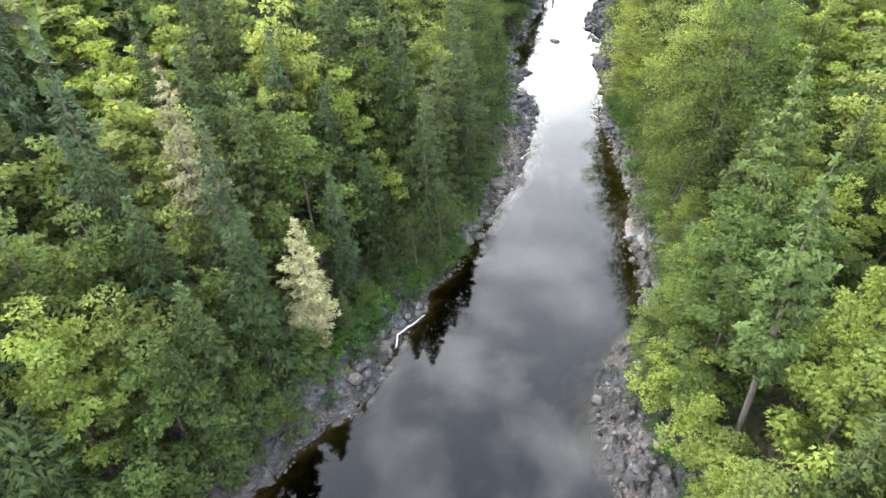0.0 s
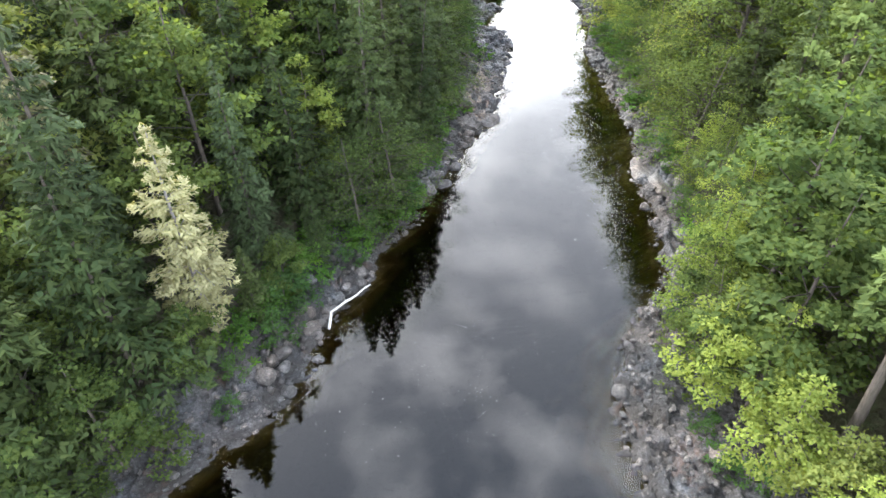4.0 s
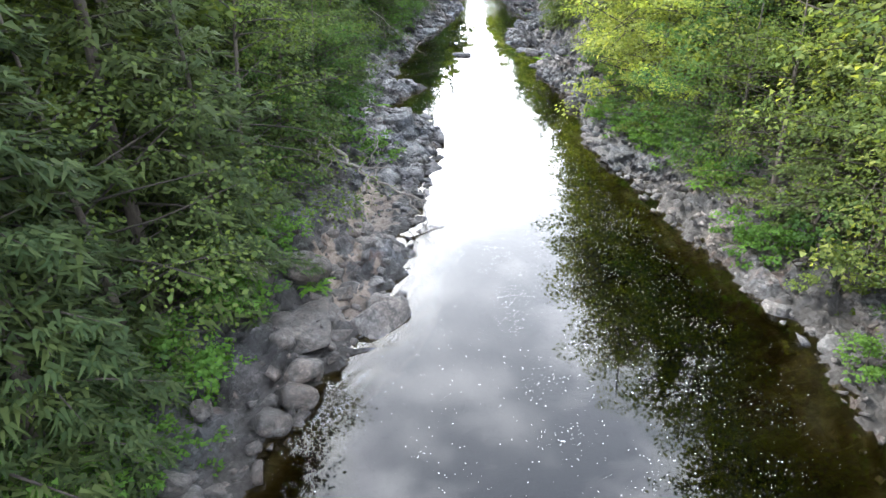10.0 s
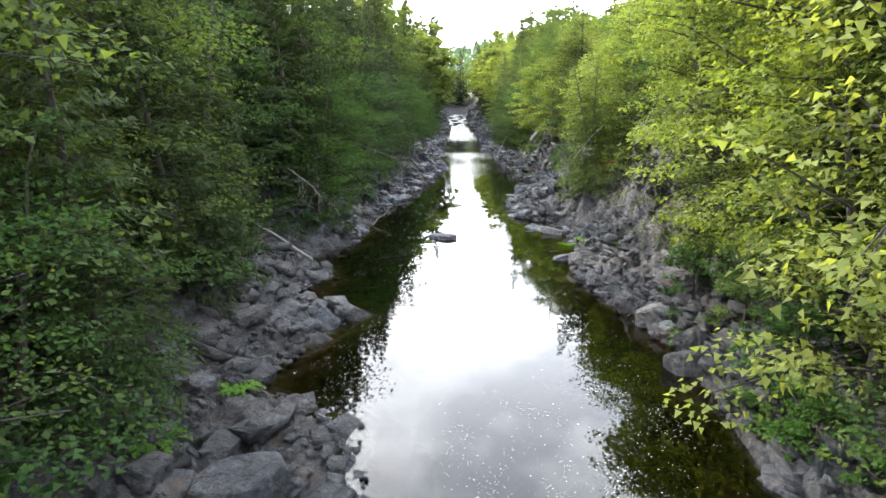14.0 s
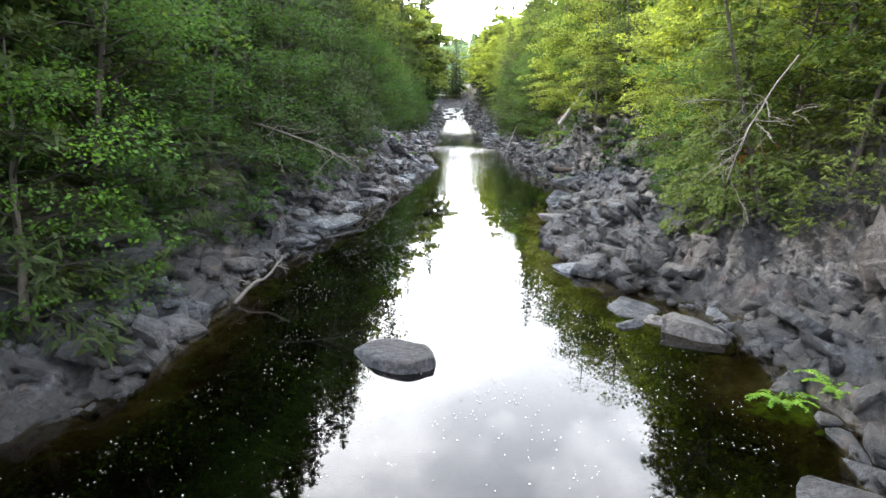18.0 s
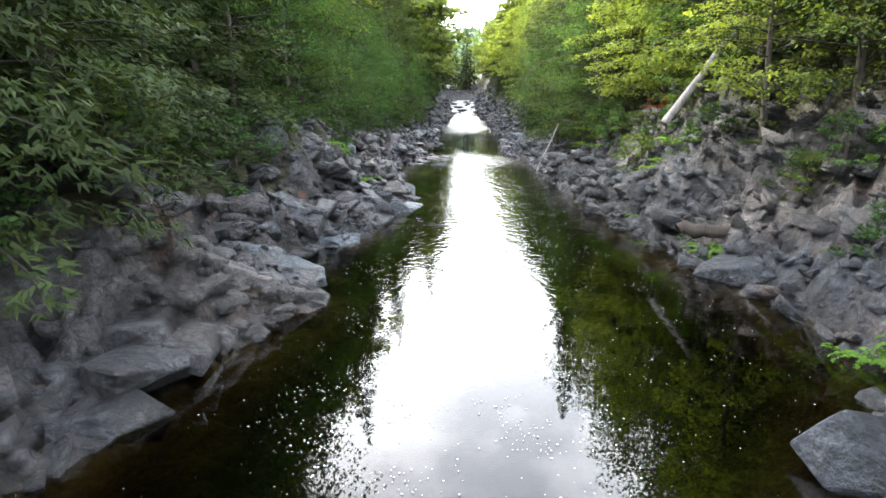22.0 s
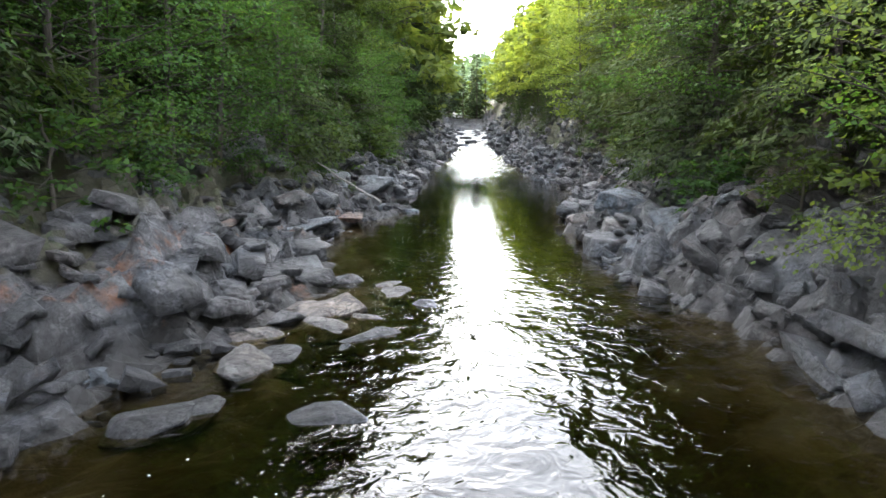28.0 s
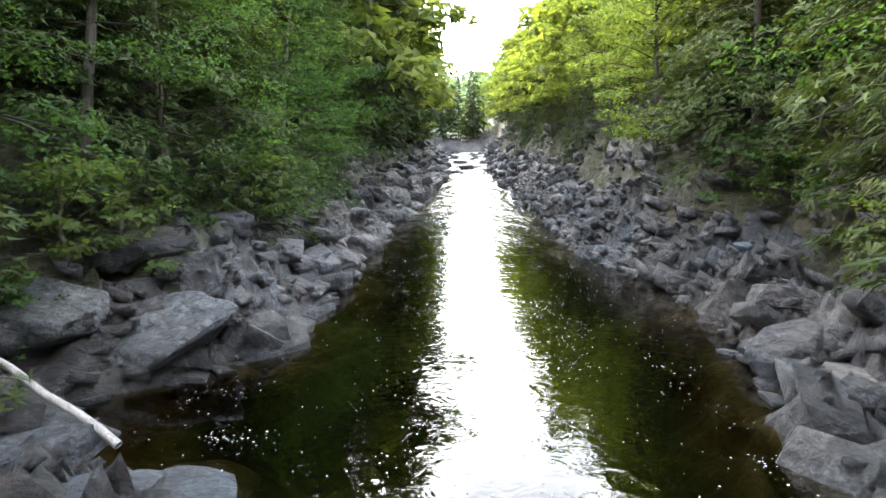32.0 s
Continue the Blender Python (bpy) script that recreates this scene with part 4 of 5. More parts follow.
edge_row(1, 28, 44, 2.1, [MAPLE_N, BIRCH_N], [0.4, 0.6], edge_right, (0.65, 1.0))
edge_row(1, 44, 102, 2.0, [CEDAR_N, MAPLE_N, BIRCH_N, ALDER_N], [0.12, 0.36, 0.34, 0.18], edge_right, (0.85, 1.2), 10.0)
edge_row(1, 102, 138, 2.6, [CEDAR_N, MAPLE_N, BIRCH_N, ALDER_N], [0.1, 0.32, 0.42, 0.16], edge_right, (0.85, 1.25), 9.0)
edge_row(1, 138, 176, 2.5, [CEDAR_C, MAPLE_C], [0.6, 0.4], edge_right, (0.8, 1.15), 10.0)
edge_row(1, 176, 200, 2.7, [BIRCH_N, MAPLE_N], [0.6, 0.4], edge_right, (0.9, 1.25), 5.0)
edge_row(1, 200, 292, 3.2, [BIRCH_F, MAPLE_F, CEDAR_F], [0.6, 0.3, 0.1], edge_right, (1.0, 1.4))
edge_row(1, 184, 262, 3.4, [CEDAR_C], [1.0], lambda y: edge_right(y) - 2.2, (0.28, 0.5))
# the tall second row, whose tops meet the sky
forest(-1, 14, 46, 88, 0.8, 3.4, [TALL_C, TALL_M], [0.55, 0.45], 2.8, edge_left, (0.75, 0.95))
forest(-1, 30, 88, 150, 0.6, 3.0, [TALL_C, TALL_M], [0.6, 0.4], 2.7, edge_left, (0.9, 1.12))
edge_row(-1, 168, 214, 3.4, [TALL_C, TALL_M], [0.6, 0.4], lambda y: edge_left(y) + 1.0, (0.9, 1.1), 4.0)
forest(-1, 14, 150, 206, 0.6, 3.0, [TALL_C, TALL_M], [0.6, 0.4], 2.7, edge_left, (0.9, 1.1))
edge_row(1, 46, 86, 3.2, [TALL, TALL_M, TALL_C], [0.55, 0.3, 0.15], lambda y: edge_right(y) + 0.5, (1.15, 1.4), 6.0)
forest(1, 8, 46, 84, 1.4, 4.0, [TALL, TALL_M], [0.6, 0.4], 2.7, edge_right, (1.1, 1.3))
forest(1, 9, 84, 104, 0.2, 2.6, [TALL, TALL_C], [0.7, 0.3], 2.7, edge_right, (0.75, 0.95))
forest(1, 20, 104, 146, 0.5, 2.8, [TALL, TALL_M, TALL_C], [0.5, 0.35, 0.15], 2.7, edge_right, (0.8, 1.0))
forest(1, 18, 146, 182, 0.6, 3.0, [TALL_C, TALL_M], [0.6, 0.4], 2.7, edge_right, (0.8, 1.0))
forest(1, 14, 182, 215, 0.6, 3.4, [TALL_LIT], [1.0], 2.7, edge_right, (0.85, 1.05))
# behind them
forest(-1, 70, 6, 46, 1.8, 14, [CEDAR, SPRUCE, MAPLE, BIRCH, PINE], [0.30, 0.08, 0.48, 0.11, 0.03], 2.7, edge_left)
forest(-1, 40, 46, 90, 3.6, 14, [CEDAR, SPRUCE, MAPLE], [0.42, 0.16, 0.42], 2.8, edge_left, (1.05, 1.35))
forest(-1, 34, 88, 165, 3.0, 9, [CEDAR_N, MAPLE_C], [0.65, 0.35], 2.8, edge_left, (1.35, 1.7))
forest(-1, 50, 165, 305, 2, 14, [CEDAR_F, SPRUCE_F, MAPLE_F], [0.4, 0.3, 0.3], 3.4, edge_left, (1.25, 1.65))
forest(-1, 84, 4, 75, 13, 42, [CEDAR_F, SPRUCE_F, MAPLE_F, BIRCH_F], [0.28, 0.14, 0.42, 0.16], 3.3, edge_left)
forest(-1, 80, 75, 135, 10, 44, [CEDAR_F, SPRUCE_F, MAPLE_F, BIRCH_F], [0.28, 0.14, 0.42, 0.16], 3.5, edge_left)
forest(1, 56, 4, 46, 1.6, 13, [CEDAR, SPRUCE, MAPLE, BIRCH, PINE], [0.14, 0.04, 0.36, 0.41, 0.05], 2.8, edge_right)
forest(1, 30, 46, 84, 2.6, 13, [CEDAR, MAPLE, BIRCH], [0.2, 0.4, 0.4], 2.8, edge_right, (1.0, 1.3))
forest(1, 26, 84, 138, 2.4, 9, [CEDAR_N, BIRCH_N, MAPLE_C], [0.15, 0.5, 0.35], 2.9, edge_right, (1.3, 1.6))
forest(1, 18, 138, 180, 2.4, 8, [CEDAR_N, CEDAR_C], [0.6, 0.4], 2.8, edge_right, (1.3, 1.6))
forest(1, 50, 176, 305, 2, 14, [CEDAR_F, BIRCH_F, MAPLE_F], [0.2, 0.5, 0.3], 3.4, edge_right, (1.2, 1.6))
forest(1, 60, 4, 75, 12, 38, [CEDAR_F, SPRUCE_F, MAPLE_F, BIRCH_F], [0.22, 0.08, 0.42, 0.28], 3.3, edge_right)
forest(1, 50, 75, 135, 9, 40, [CEDAR_F, MAPLE_F, BIRCH_F], [0.24, 0.42, 0.34], 3.5, edge_right)

# shrubs between the trees and the rocks
for side, edge, count in ((-1, edge_left, 84), (1, edge_right, 84)):
    for k in range(count):
        y = 16 + 168 * (k + rng.uniform(0, 0.9)) / count
        d = edge(y) - rng.uniform(0.0, 1.5)
        if side > 0 and 84 < y < 101:
            continue
        x = float(left_x(y)) - d if side < 0 else float(right_x(y)) + d
        s = SHRUB[rng.integers(3)]
        plant(s, x, y, rng.uniform(0.5, 1.15), rng.uniform(0, 6.28), group="shrubs along the banks")


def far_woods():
    """The wooded slopes beyond the rapids, too far off to tell the trees apart; haze is in their colour."""
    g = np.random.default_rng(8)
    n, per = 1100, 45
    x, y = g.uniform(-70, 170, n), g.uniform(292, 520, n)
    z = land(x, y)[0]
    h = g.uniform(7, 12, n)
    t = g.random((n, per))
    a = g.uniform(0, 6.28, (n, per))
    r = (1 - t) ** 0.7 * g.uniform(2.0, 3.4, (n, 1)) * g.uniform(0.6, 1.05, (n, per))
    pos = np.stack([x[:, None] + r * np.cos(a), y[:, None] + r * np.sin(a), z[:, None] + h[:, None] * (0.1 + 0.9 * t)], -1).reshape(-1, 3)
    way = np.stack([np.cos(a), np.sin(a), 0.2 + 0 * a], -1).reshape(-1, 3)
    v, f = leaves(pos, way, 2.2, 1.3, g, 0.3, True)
    return tagged(new("far_woods", mesh_of("far_woods", v, f, LEAF_FAR_HAZE)), "distant hazy blue-green wooded slope beyond the rapids", "woodland", kind="stuff")


def deep_forest():
    """The unbroken forest on the plateau behind both belts of trees."""
    g = np.random.default_rng(18)
    n, per = 4600, 44
    x, y = g.uniform(-120, 140, n), g.uniform(-35, 320, n)
    belt = np.where(y < 125, 34, 15)
    keep = (x < left_x(y) - belt) | (x > right_x(y) + belt)
    x, y = x[keep], y[keep]
    n = len(x)
    z = land(x, y)[0]
    h, wide = g.uniform(8, 14, n), g.uniform(2.2, 3.8, (n, 1))
    cone = g.random((n, 1)) < 0.55
    t = g.random((n, per))
    a = g.uniform(0, 6.28, (n, per))
    r = np.where(cone, (1 - t) ** 0.8, np.sin(math.pi * (0.2 + 0.75 * t)) ** 0.8) * wide * g.uniform(0.65, 1.05, (n, per))
    pos = np.stack([x[:, None] + r * np.cos(a), y[:, None] + r * np.sin(a), z[:, None] + h[:, None] * (0.08 + 0.92 * t)], -1).reshape(-1, 3)
    way = np.stack([np.cos(a), np.sin(a), 0.2 + 0 * a], -1).reshape(-1, 3)
    v, f = leaves(pos, way, 1.9, 1.2, g, 0.3, True)
    return tagged(new("deep_forest", mesh_of("deep_forest", v, f, LEAF_DEEP)), "dense mixed green forest on the plateau behind the gorge", "woodland", kind="stuff")


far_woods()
deep_forest()
for k in range(12):
    plant((CEDAR_F + SPRUCE_F + BIRCH_F)[k % 4], 44 + 2.3 * k + (k % 3), 291 + (k * 5) % 9, 1.0 + 0.1 * (k % 4), k)


# ---- boulders and broken rock ----
def boulder_mesh(seed, rounded, mat, detail=3):
    """A stone about 1 m across: a hull of random points with worn edges, or a water-worn boulder."""
    r = random.Random(seed)
    bm = bmesh.new()
    if rounded:
        bmesh.ops.create_icosphere(bm, subdivisions=3, radius=0.5)
        off = Vector((r.uniform(-9, 9), r.uniform(-9, 9), r.uniform(-9, 9)))
        cuts = [(Vector((r.gauss(0, 1), r.gauss(0, 1), r.gauss(0, 0.7))).normalized(), r.uniform(0.25, 0.40)) for _ in range(10)]
        for v in bm.verts:
            for nrm, dist in cuts:
                over = v.co.dot(nrm) - dist
                if over > 0:
                    v.co -= nrm * over * 0.92
            v.co *= 1 + 0.20 * noise.noise(v.co * 1.8 + off) + 0.07 * noise.noise(v.co * 6 + off)
            v.co.z *= 0.75
    else:
        lay = Matrix.Rotation(r.gauss(0, 0.25), 3, "X") @ Matrix.Rotation(r.gauss(0, 0.25), 3, "Y")
        for k in range(22):
            q = Vector((r.uniform(-1, 1), r.uniform(-1, 1), r.uniform(-1, 1)))
            m = max(abs(q.x), abs(q.y), abs(q.z))
            q = q / m * r.uniform(0.8, 1.0)
            bm.verts.new(lay @ Vector((q.x * 0.5, q.y * 0.46, q.z * 0.38)))
        bmesh.ops.convex_hull(bm, input=bm.verts[:])
        bmesh.ops.delete(bm, geom=[v for v in bm.verts if not v.link_faces], context="VERTS")
        bmesh.ops.dissolve_limit(bm, angle_limit=0.22, verts=bm.verts[:], edges=bm.edges[:])
        bmesh.ops.bevel(bm, geom=bm.edges[:], offset=0.028, segments=1, affect="EDGES", clamp_overlap=True)
        bmesh.ops.triangulate(bm, faces=bm.faces[:])
        bmesh.ops.subdivide_edges(bm, edges=[e for e in bm.edges if e.calc_length() > 0.16], cuts=detail - 1, use_grid_fill=True)
        bmesh.ops.triangulate(bm, faces=bm.faces[:])
        off = Vector((r.uniform(-9, 9), r.uniform(-9, 9), r.uniform(-9, 9)))
        for v in bm.verts:
            v.co += 0.025 * noise.noise_vector(v.co * 4 + off) + 0.016 * noise.noise_vector(v.co * 11 + off)
    me = bpy.data.meshes.new("boulder")
    bm.to_mesh(me)
    bm.free()
    if rounded:
        me.polygons.foreach_set("use_smooth", np.ones(len(me.polygons), dtype=bool))
    me.materials.append(mat)
    return me


ROUND = [boulder_mesh(100 + k, True, BOULDER) for k in range(6)]
ANGLE = [boulder_mesh(200 + k, False, ROCK) for k in range(7)]
PALE_STONE = [boulder_mesh(300 + k, False, BOULDER) for k in range(4)]
SLATE = [boulder_mesh(400 + k, False, BLUE_ROCK, 4) for k in range(4)]
RUSTY = [boulder_mesh(500 + k, False, RUST_ROCK) for k in range(2)]
stone_rng = random.Random(77)
STONE_TXT = {id(ROUND): "rounded grey river boulder on the stony bank", id(ANGLE): "angular dark grey rock at the water's edge", id(PALE_STONE): "pale grey broken rock at the water's edge", id(SLATE): "smooth blue-grey slab of bedrock by the water", id(RUSTY): "rust-orange stained slab of rock by the water"}


def stone(pool, x, y, size, flat=1.0, turn=None, sink=0.30, z=None, long=1.0, tip=8, label=""):
    me = pool[stone_rng.randrange(len(pool))]
    ob = new("boulder", me)
    base = max(ground_z(x, y), float(water_z(y)) - 0.12) if z is None else z
    turn = stone_rng.uniform(0, 360) if turn is None else turn
    ob.matrix_basis = pose(x, y, base + size * 0.36 * flat - sink * size * flat, stone_rng.uniform(-tip, tip), stone_rng.uniform(-tip, tip), turn) @ Matrix.Diagonal((size * long, size, size * flat, 1))
    return tagged(ob, label or STONE_TXT[id(pool)], "rock", "boulders along the river")


for x, y, s in ((-5.2, 35.1, 0.9), (-2.5, 35.6, 0.9), (-5.1, 33.1, 1.1), (-6.1, 30.1, 1.0), (-4.4, 30.1, 0.8), (-3.3, 35.2, 0.7), (4.0, 48.2, 1.1), (2.0, 48.0, 1.7), (2.4, 46.9, 1.3), (3.0, 45.9, 1.3),
                (1.7, 45.1, 1.8), (5.1, 52.1, 1.2), (4.6, 51.3, 1.1), (5.6, 54.9, 1.5), (7.3, 55.6, 1.2), (5.5, 56.8, 1.6), (6.6, 56.5, 1.0), (4.0, 55.8, 1.4), (7.2, 59.1, 1.1), (19.4, 44.0, 1.6), (16.4, 42.1, 0.9), (14.5, 32.7, 0.7), (16.5, 40.3, 0.6)):
    stone(ROUND, x, y, s, 0.95)
for x, y, s, f, pool in ((7.4, 54.9, 2.0, 0.7, PALE_STONE), (5.2, 54.8, 2.6, 0.5, PALE_STONE), (20.0, 57.1, 2.3, 0.5, PALE_STONE), (21.8, 81.2, 1.7, 0.9, PALE_STONE), (21.0, 77.5, 1.6, 0.9, PALE_STONE), (16.95, 95.8, 2.1, 0.42, ANGLE), (16.5, 94.6, 1.3, 0.42, PALE_STONE),
                         (23.3, 101.2, 1.9, 0.4, SLATE), (23.9, 100.0, 0.9, 0.4, PALE_STONE), (22.9, 97.7, 1.5, 0.5, ANGLE), (22.4, 96.8, 0.9, 0.5, ANGLE), (23.1, 96.6, 1.1, 0.5, PALE_STONE), (23.7, 96.0, 1.8, 0.6, PALE_STONE),
                         (23.8, 104.6, 1.4, 0.5, ANGLE), (22.3, 88.2, 1.7, 0.6, PALE_STONE), (22.0, 90.2, 1.5, 0.5, ANGLE), (26.7, 112.6, 1.4, 0.8, ANGLE), (26.8, 111.4, 1.6, 0.8, ANGLE), (25.0, 108.8, 1.2, 0.4, PALE_STONE),
                         (24.5, 107.3, 0.8, 0.4, PALE_STONE), (24.4, 106.6, 0.8, 0.5, PALE_STONE), (15.5, 109.8, 3.2, 0.35, SLATE), (16.1, 112.9, 2.8, 0.32, SLATE), (17.8, 116.5, 1.9, 0.5, ANGLE), (17.5, 111.0, 0.7, 0.5, PALE_STONE),
                         (20.6, 125.6, 1.9, 0.40, SLATE), (19.4, 121.2, 2.9, 0.28, SLATE), (18.5, 123.4, 1.8, 0.9, SLATE), (20.5, 122.2, 1.0, 0.4, PALE_STONE), (22.6, 132.3, 1.7, 0.6, PALE_STONE), (23.0, 133.6, 2.6, 0.62, SLATE),
                         (22.4, 130.8, 2.4, 0.45, ANGLE), (22.7, 137.6, 3.0, 0.28, SLATE), (21.1, 136.6, 1.6, 0.8, ANGLE), (21.2, 145.3, 1.3, 0.8, SLATE), (31.9, 139.6, 0.7, 0.3, PALE_STONE), (28.2, 168.0, 2.3, 0.62, SLATE),
                         (29.4, 163.9, 1.75, 0.42, SLATE), (27.2, 160.6, 1.3, 0.3, RUSTY), (25.6, 158.6, 3.4, 0.28, SLATE), (25.2, 162.9, 2.7, 0.75, ANGLE), (23.9, 162.4, 1.6, 0.8, ANGLE), (35.4, 160.9, 2.0, 0.7, ANGLE), (34.6, 158.2, 1.6, 0.7, PALE_STONE),
                         (34.3, 155.3, 1.4, 0.6, PALE_STONE), (34.4, 156.3, 1.1, 0.6, ANGLE), (35.6, 157.4, 2.0, 0.7, SLATE), (33.7, 154.4, 1.6, 0.5, ANGLE), (28.5, 154.2, 0.5, 0.5, PALE_STONE), (28.2, 155.1, 0.4, 0.5, PALE_STONE),
                         (35.9, 163.3, 1.1, 0.8, PALE_STONE), (36.7, 163.2, 1.1, 0.7, PALE_STONE), (26.4, 167.6, 1.9, 0.6, SLATE), (29.5, 168.8, 1.1, 0.6, ANGLE), (26.9, 164.2, 0.8, 0.5, SLATE), (29.9, 172.0, 1.3, 0.6, ANGLE), (23.4, 131.3, 1.9, 0.4, SLATE), (42.3, 188.2, 3.0, 1.0, PALE_STONE), (34.9, 149.8, 1.5, 0.8, ANGLE), (24.0, 155.5, 1.6, 0.25, RUSTY), (37.5, 166.0, 1.5, 0.8, ANGLE)):
    stone(pool, x, y, s * (0.8 if f < 0.4 and s > 2 else 0.9), f, sink=0.5 if f < 0.5 else 0.36, z=min(max(ground_z(x, y), -0.02), 0.30) if (f < 0.45 and s > 1.8) or s > 2.5 else None, tip=4 if f < 0.5 else 10)

# more boulders crowd the first bank
for k in range(18):
    y = 27.5 + 0.55 * k
    stone(ROUND, float(left_x(y)) - stone_rng.uniform(0.1, 2.4), y, stone_rng.uniform(0.5, 1.15), 0.95)
# the long pale ledge beside the sandy shallow
for x, y, s, along in ((17.5, 46.6, 1.7, 2.3), (17.9, 44.0, 1.5, 1.8)):
    stone(PALE_STONE, x, y, s, 0.35, turn=84, sink=0.3, long=along, tip=3, label="long pale grey ledge of bedrock beside the shallows")

# loose boulders along both waterlines
for side in (-1, 1):
    for k in range(70):
        y = 17 + 172 * (k + stone_rng.random()) / 70
        d = stone_rng.uniform(0.0, 1.0) + 3.0 * stone_rng.random() ** 2
        x = float(left_x(y)) - d if side < 0 else float(right_x(y)) + d
        late = y > 66
        pool = stone_rng.choice([ANGLE, PALE_STONE, SLATE, ANGLE]) if late else (ROUND if side < 0 or stone_rng.random() < 0.5 else PALE_STONE)
        stone(pool, x, y, min(1.7, 0.42 + stone_rng.expovariate(3.0)), stone_rng.uniform(0.45, 0.9) if late else stone_rng.uniform(0.7, 1.0), tip=16, sink=0.36)
# boulders crowd the sandy bank
for k in range(34):
    y = stone_rng.uniform(43.5, 61)
    stone(ROUND if k % 3 else PALE_STONE, float(left_x(y)) - 0.1 - 2.8 * stone_rng.random(), y, stone_rng.uniform(0.4, 1.05), stone_rng.uniform(0.65, 0.95), tip=20, sink=0.36)
# broken piles on the two banks of the lower gorge
for k in range(36):
    y = stone_rng.uniform(117, 146)
    stone(stone_rng.choice([ANGLE, ANGLE, SLATE, PALE_STONE]), float(left_x(y)) - 0.3 - 3.6 * stone_rng.random(), y, stone_rng.uniform(0.5, 1.3), stone_rng.uniform(0.55, 0.95), tip=18, sink=0.34)
for k in range(28):
    y = stone_rng.uniform(151, 166)
    stone(stone_rng.choice([ANGLE, ANGLE, SLATE, PALE_STONE]), float(right_x(y)) + 0.2 + 2.6 * stone_rng.random(), y, stone_rng.uniform(0.4, 1.15), stone_rng.uniform(0.55, 0.9), tip=18, sink=0.34)
# low stones in the riffle and in the rapids
for k in range(26):
    stone(stone_rng.choice([ANGLE, PALE_STONE]), stone_rng.uniform(24.8, 28.9), stone_rng.uniform(146.5, 153.0), stone_rng.uniform(0.35, 1.0), 0.4, sink=0.3)
for k in range(22):
    y = stone_rng.uniform(234, 264)
    x = stone_rng.uniform(float(left_x(y)), float(right_x(y)))
    stone(ANGLE, x, y, stone_rng.uniform(0.7, 2.2), 0.6, sink=0.25)


def rock_cliff():
    """The steep broken cliff that stands out of the right bank: upright joints, ledges and a dark foot."""
    n, m = 170, 110
    s, h = np.meshgrid(np.linspace(0, 1, n), np.linspace(0, 1, m), indexing="ij")
    y = 86.5 + 12.5 * s
    crest = 2.2 + 5.4 * np.sin(math.pi * np.clip(0.08 + 0.92 * s, 0, 1)) ** 0.5
    up = np.minimum(h / 0.75, 1)
    back = np.clip((h - 0.75) / 0.25, 0, 1)
    x = 26.2 + 0.16 * (y - 86) + 0.9 * up ** 1.3 + 4.0 * back + 3.2 * (np.abs(s - 0.45) * 2) ** 5
    z = -0.2 + crest * up + 0.7 * back
    b1, g1 = blocks(y / 1.5 + 0.22 * z, z / 2.9 + 0.10 * y, 131, 0.9)
    b2, g2 = blocks(y / 0.55 + 0.25 * z, z / 0.85 + 0.2 * y, 141, 0.9)
    b3, g3 = blocks(y / 0.22, z / 0.30 + 0.4 * y, 145, 0.8)
    x = x - (1.0 * b1 + 0.34 * b2 + 0.10 * b3 - 0.45 * (1 - smooth(0, 0.12, g1)) - 0.16 * (1 - smooth(0, 0.12, g2))) * (1 - 0.6 * back) - 0.5 * fbm(y * 0.4, z * 0.4, 151)
    z = z + 0.25 * b1 * up
    idx = np.arange(n * m).reshape(n, m)
    faces = np.stack([idx[:-1, :-1], idx[:-1, 1:], idx[1:, 1:], idx[1:, :-1]], -1).reshape(-1, 4)
    me = mesh_of("rock_cliff", np.stack([x, y, z], -1).reshape(-1, 3), faces, CLIFF)
    return tagged(new("rock_cliff", me), "steep cracked grey-brown rock cliff above the bank", "cliff")


rock_cliff()


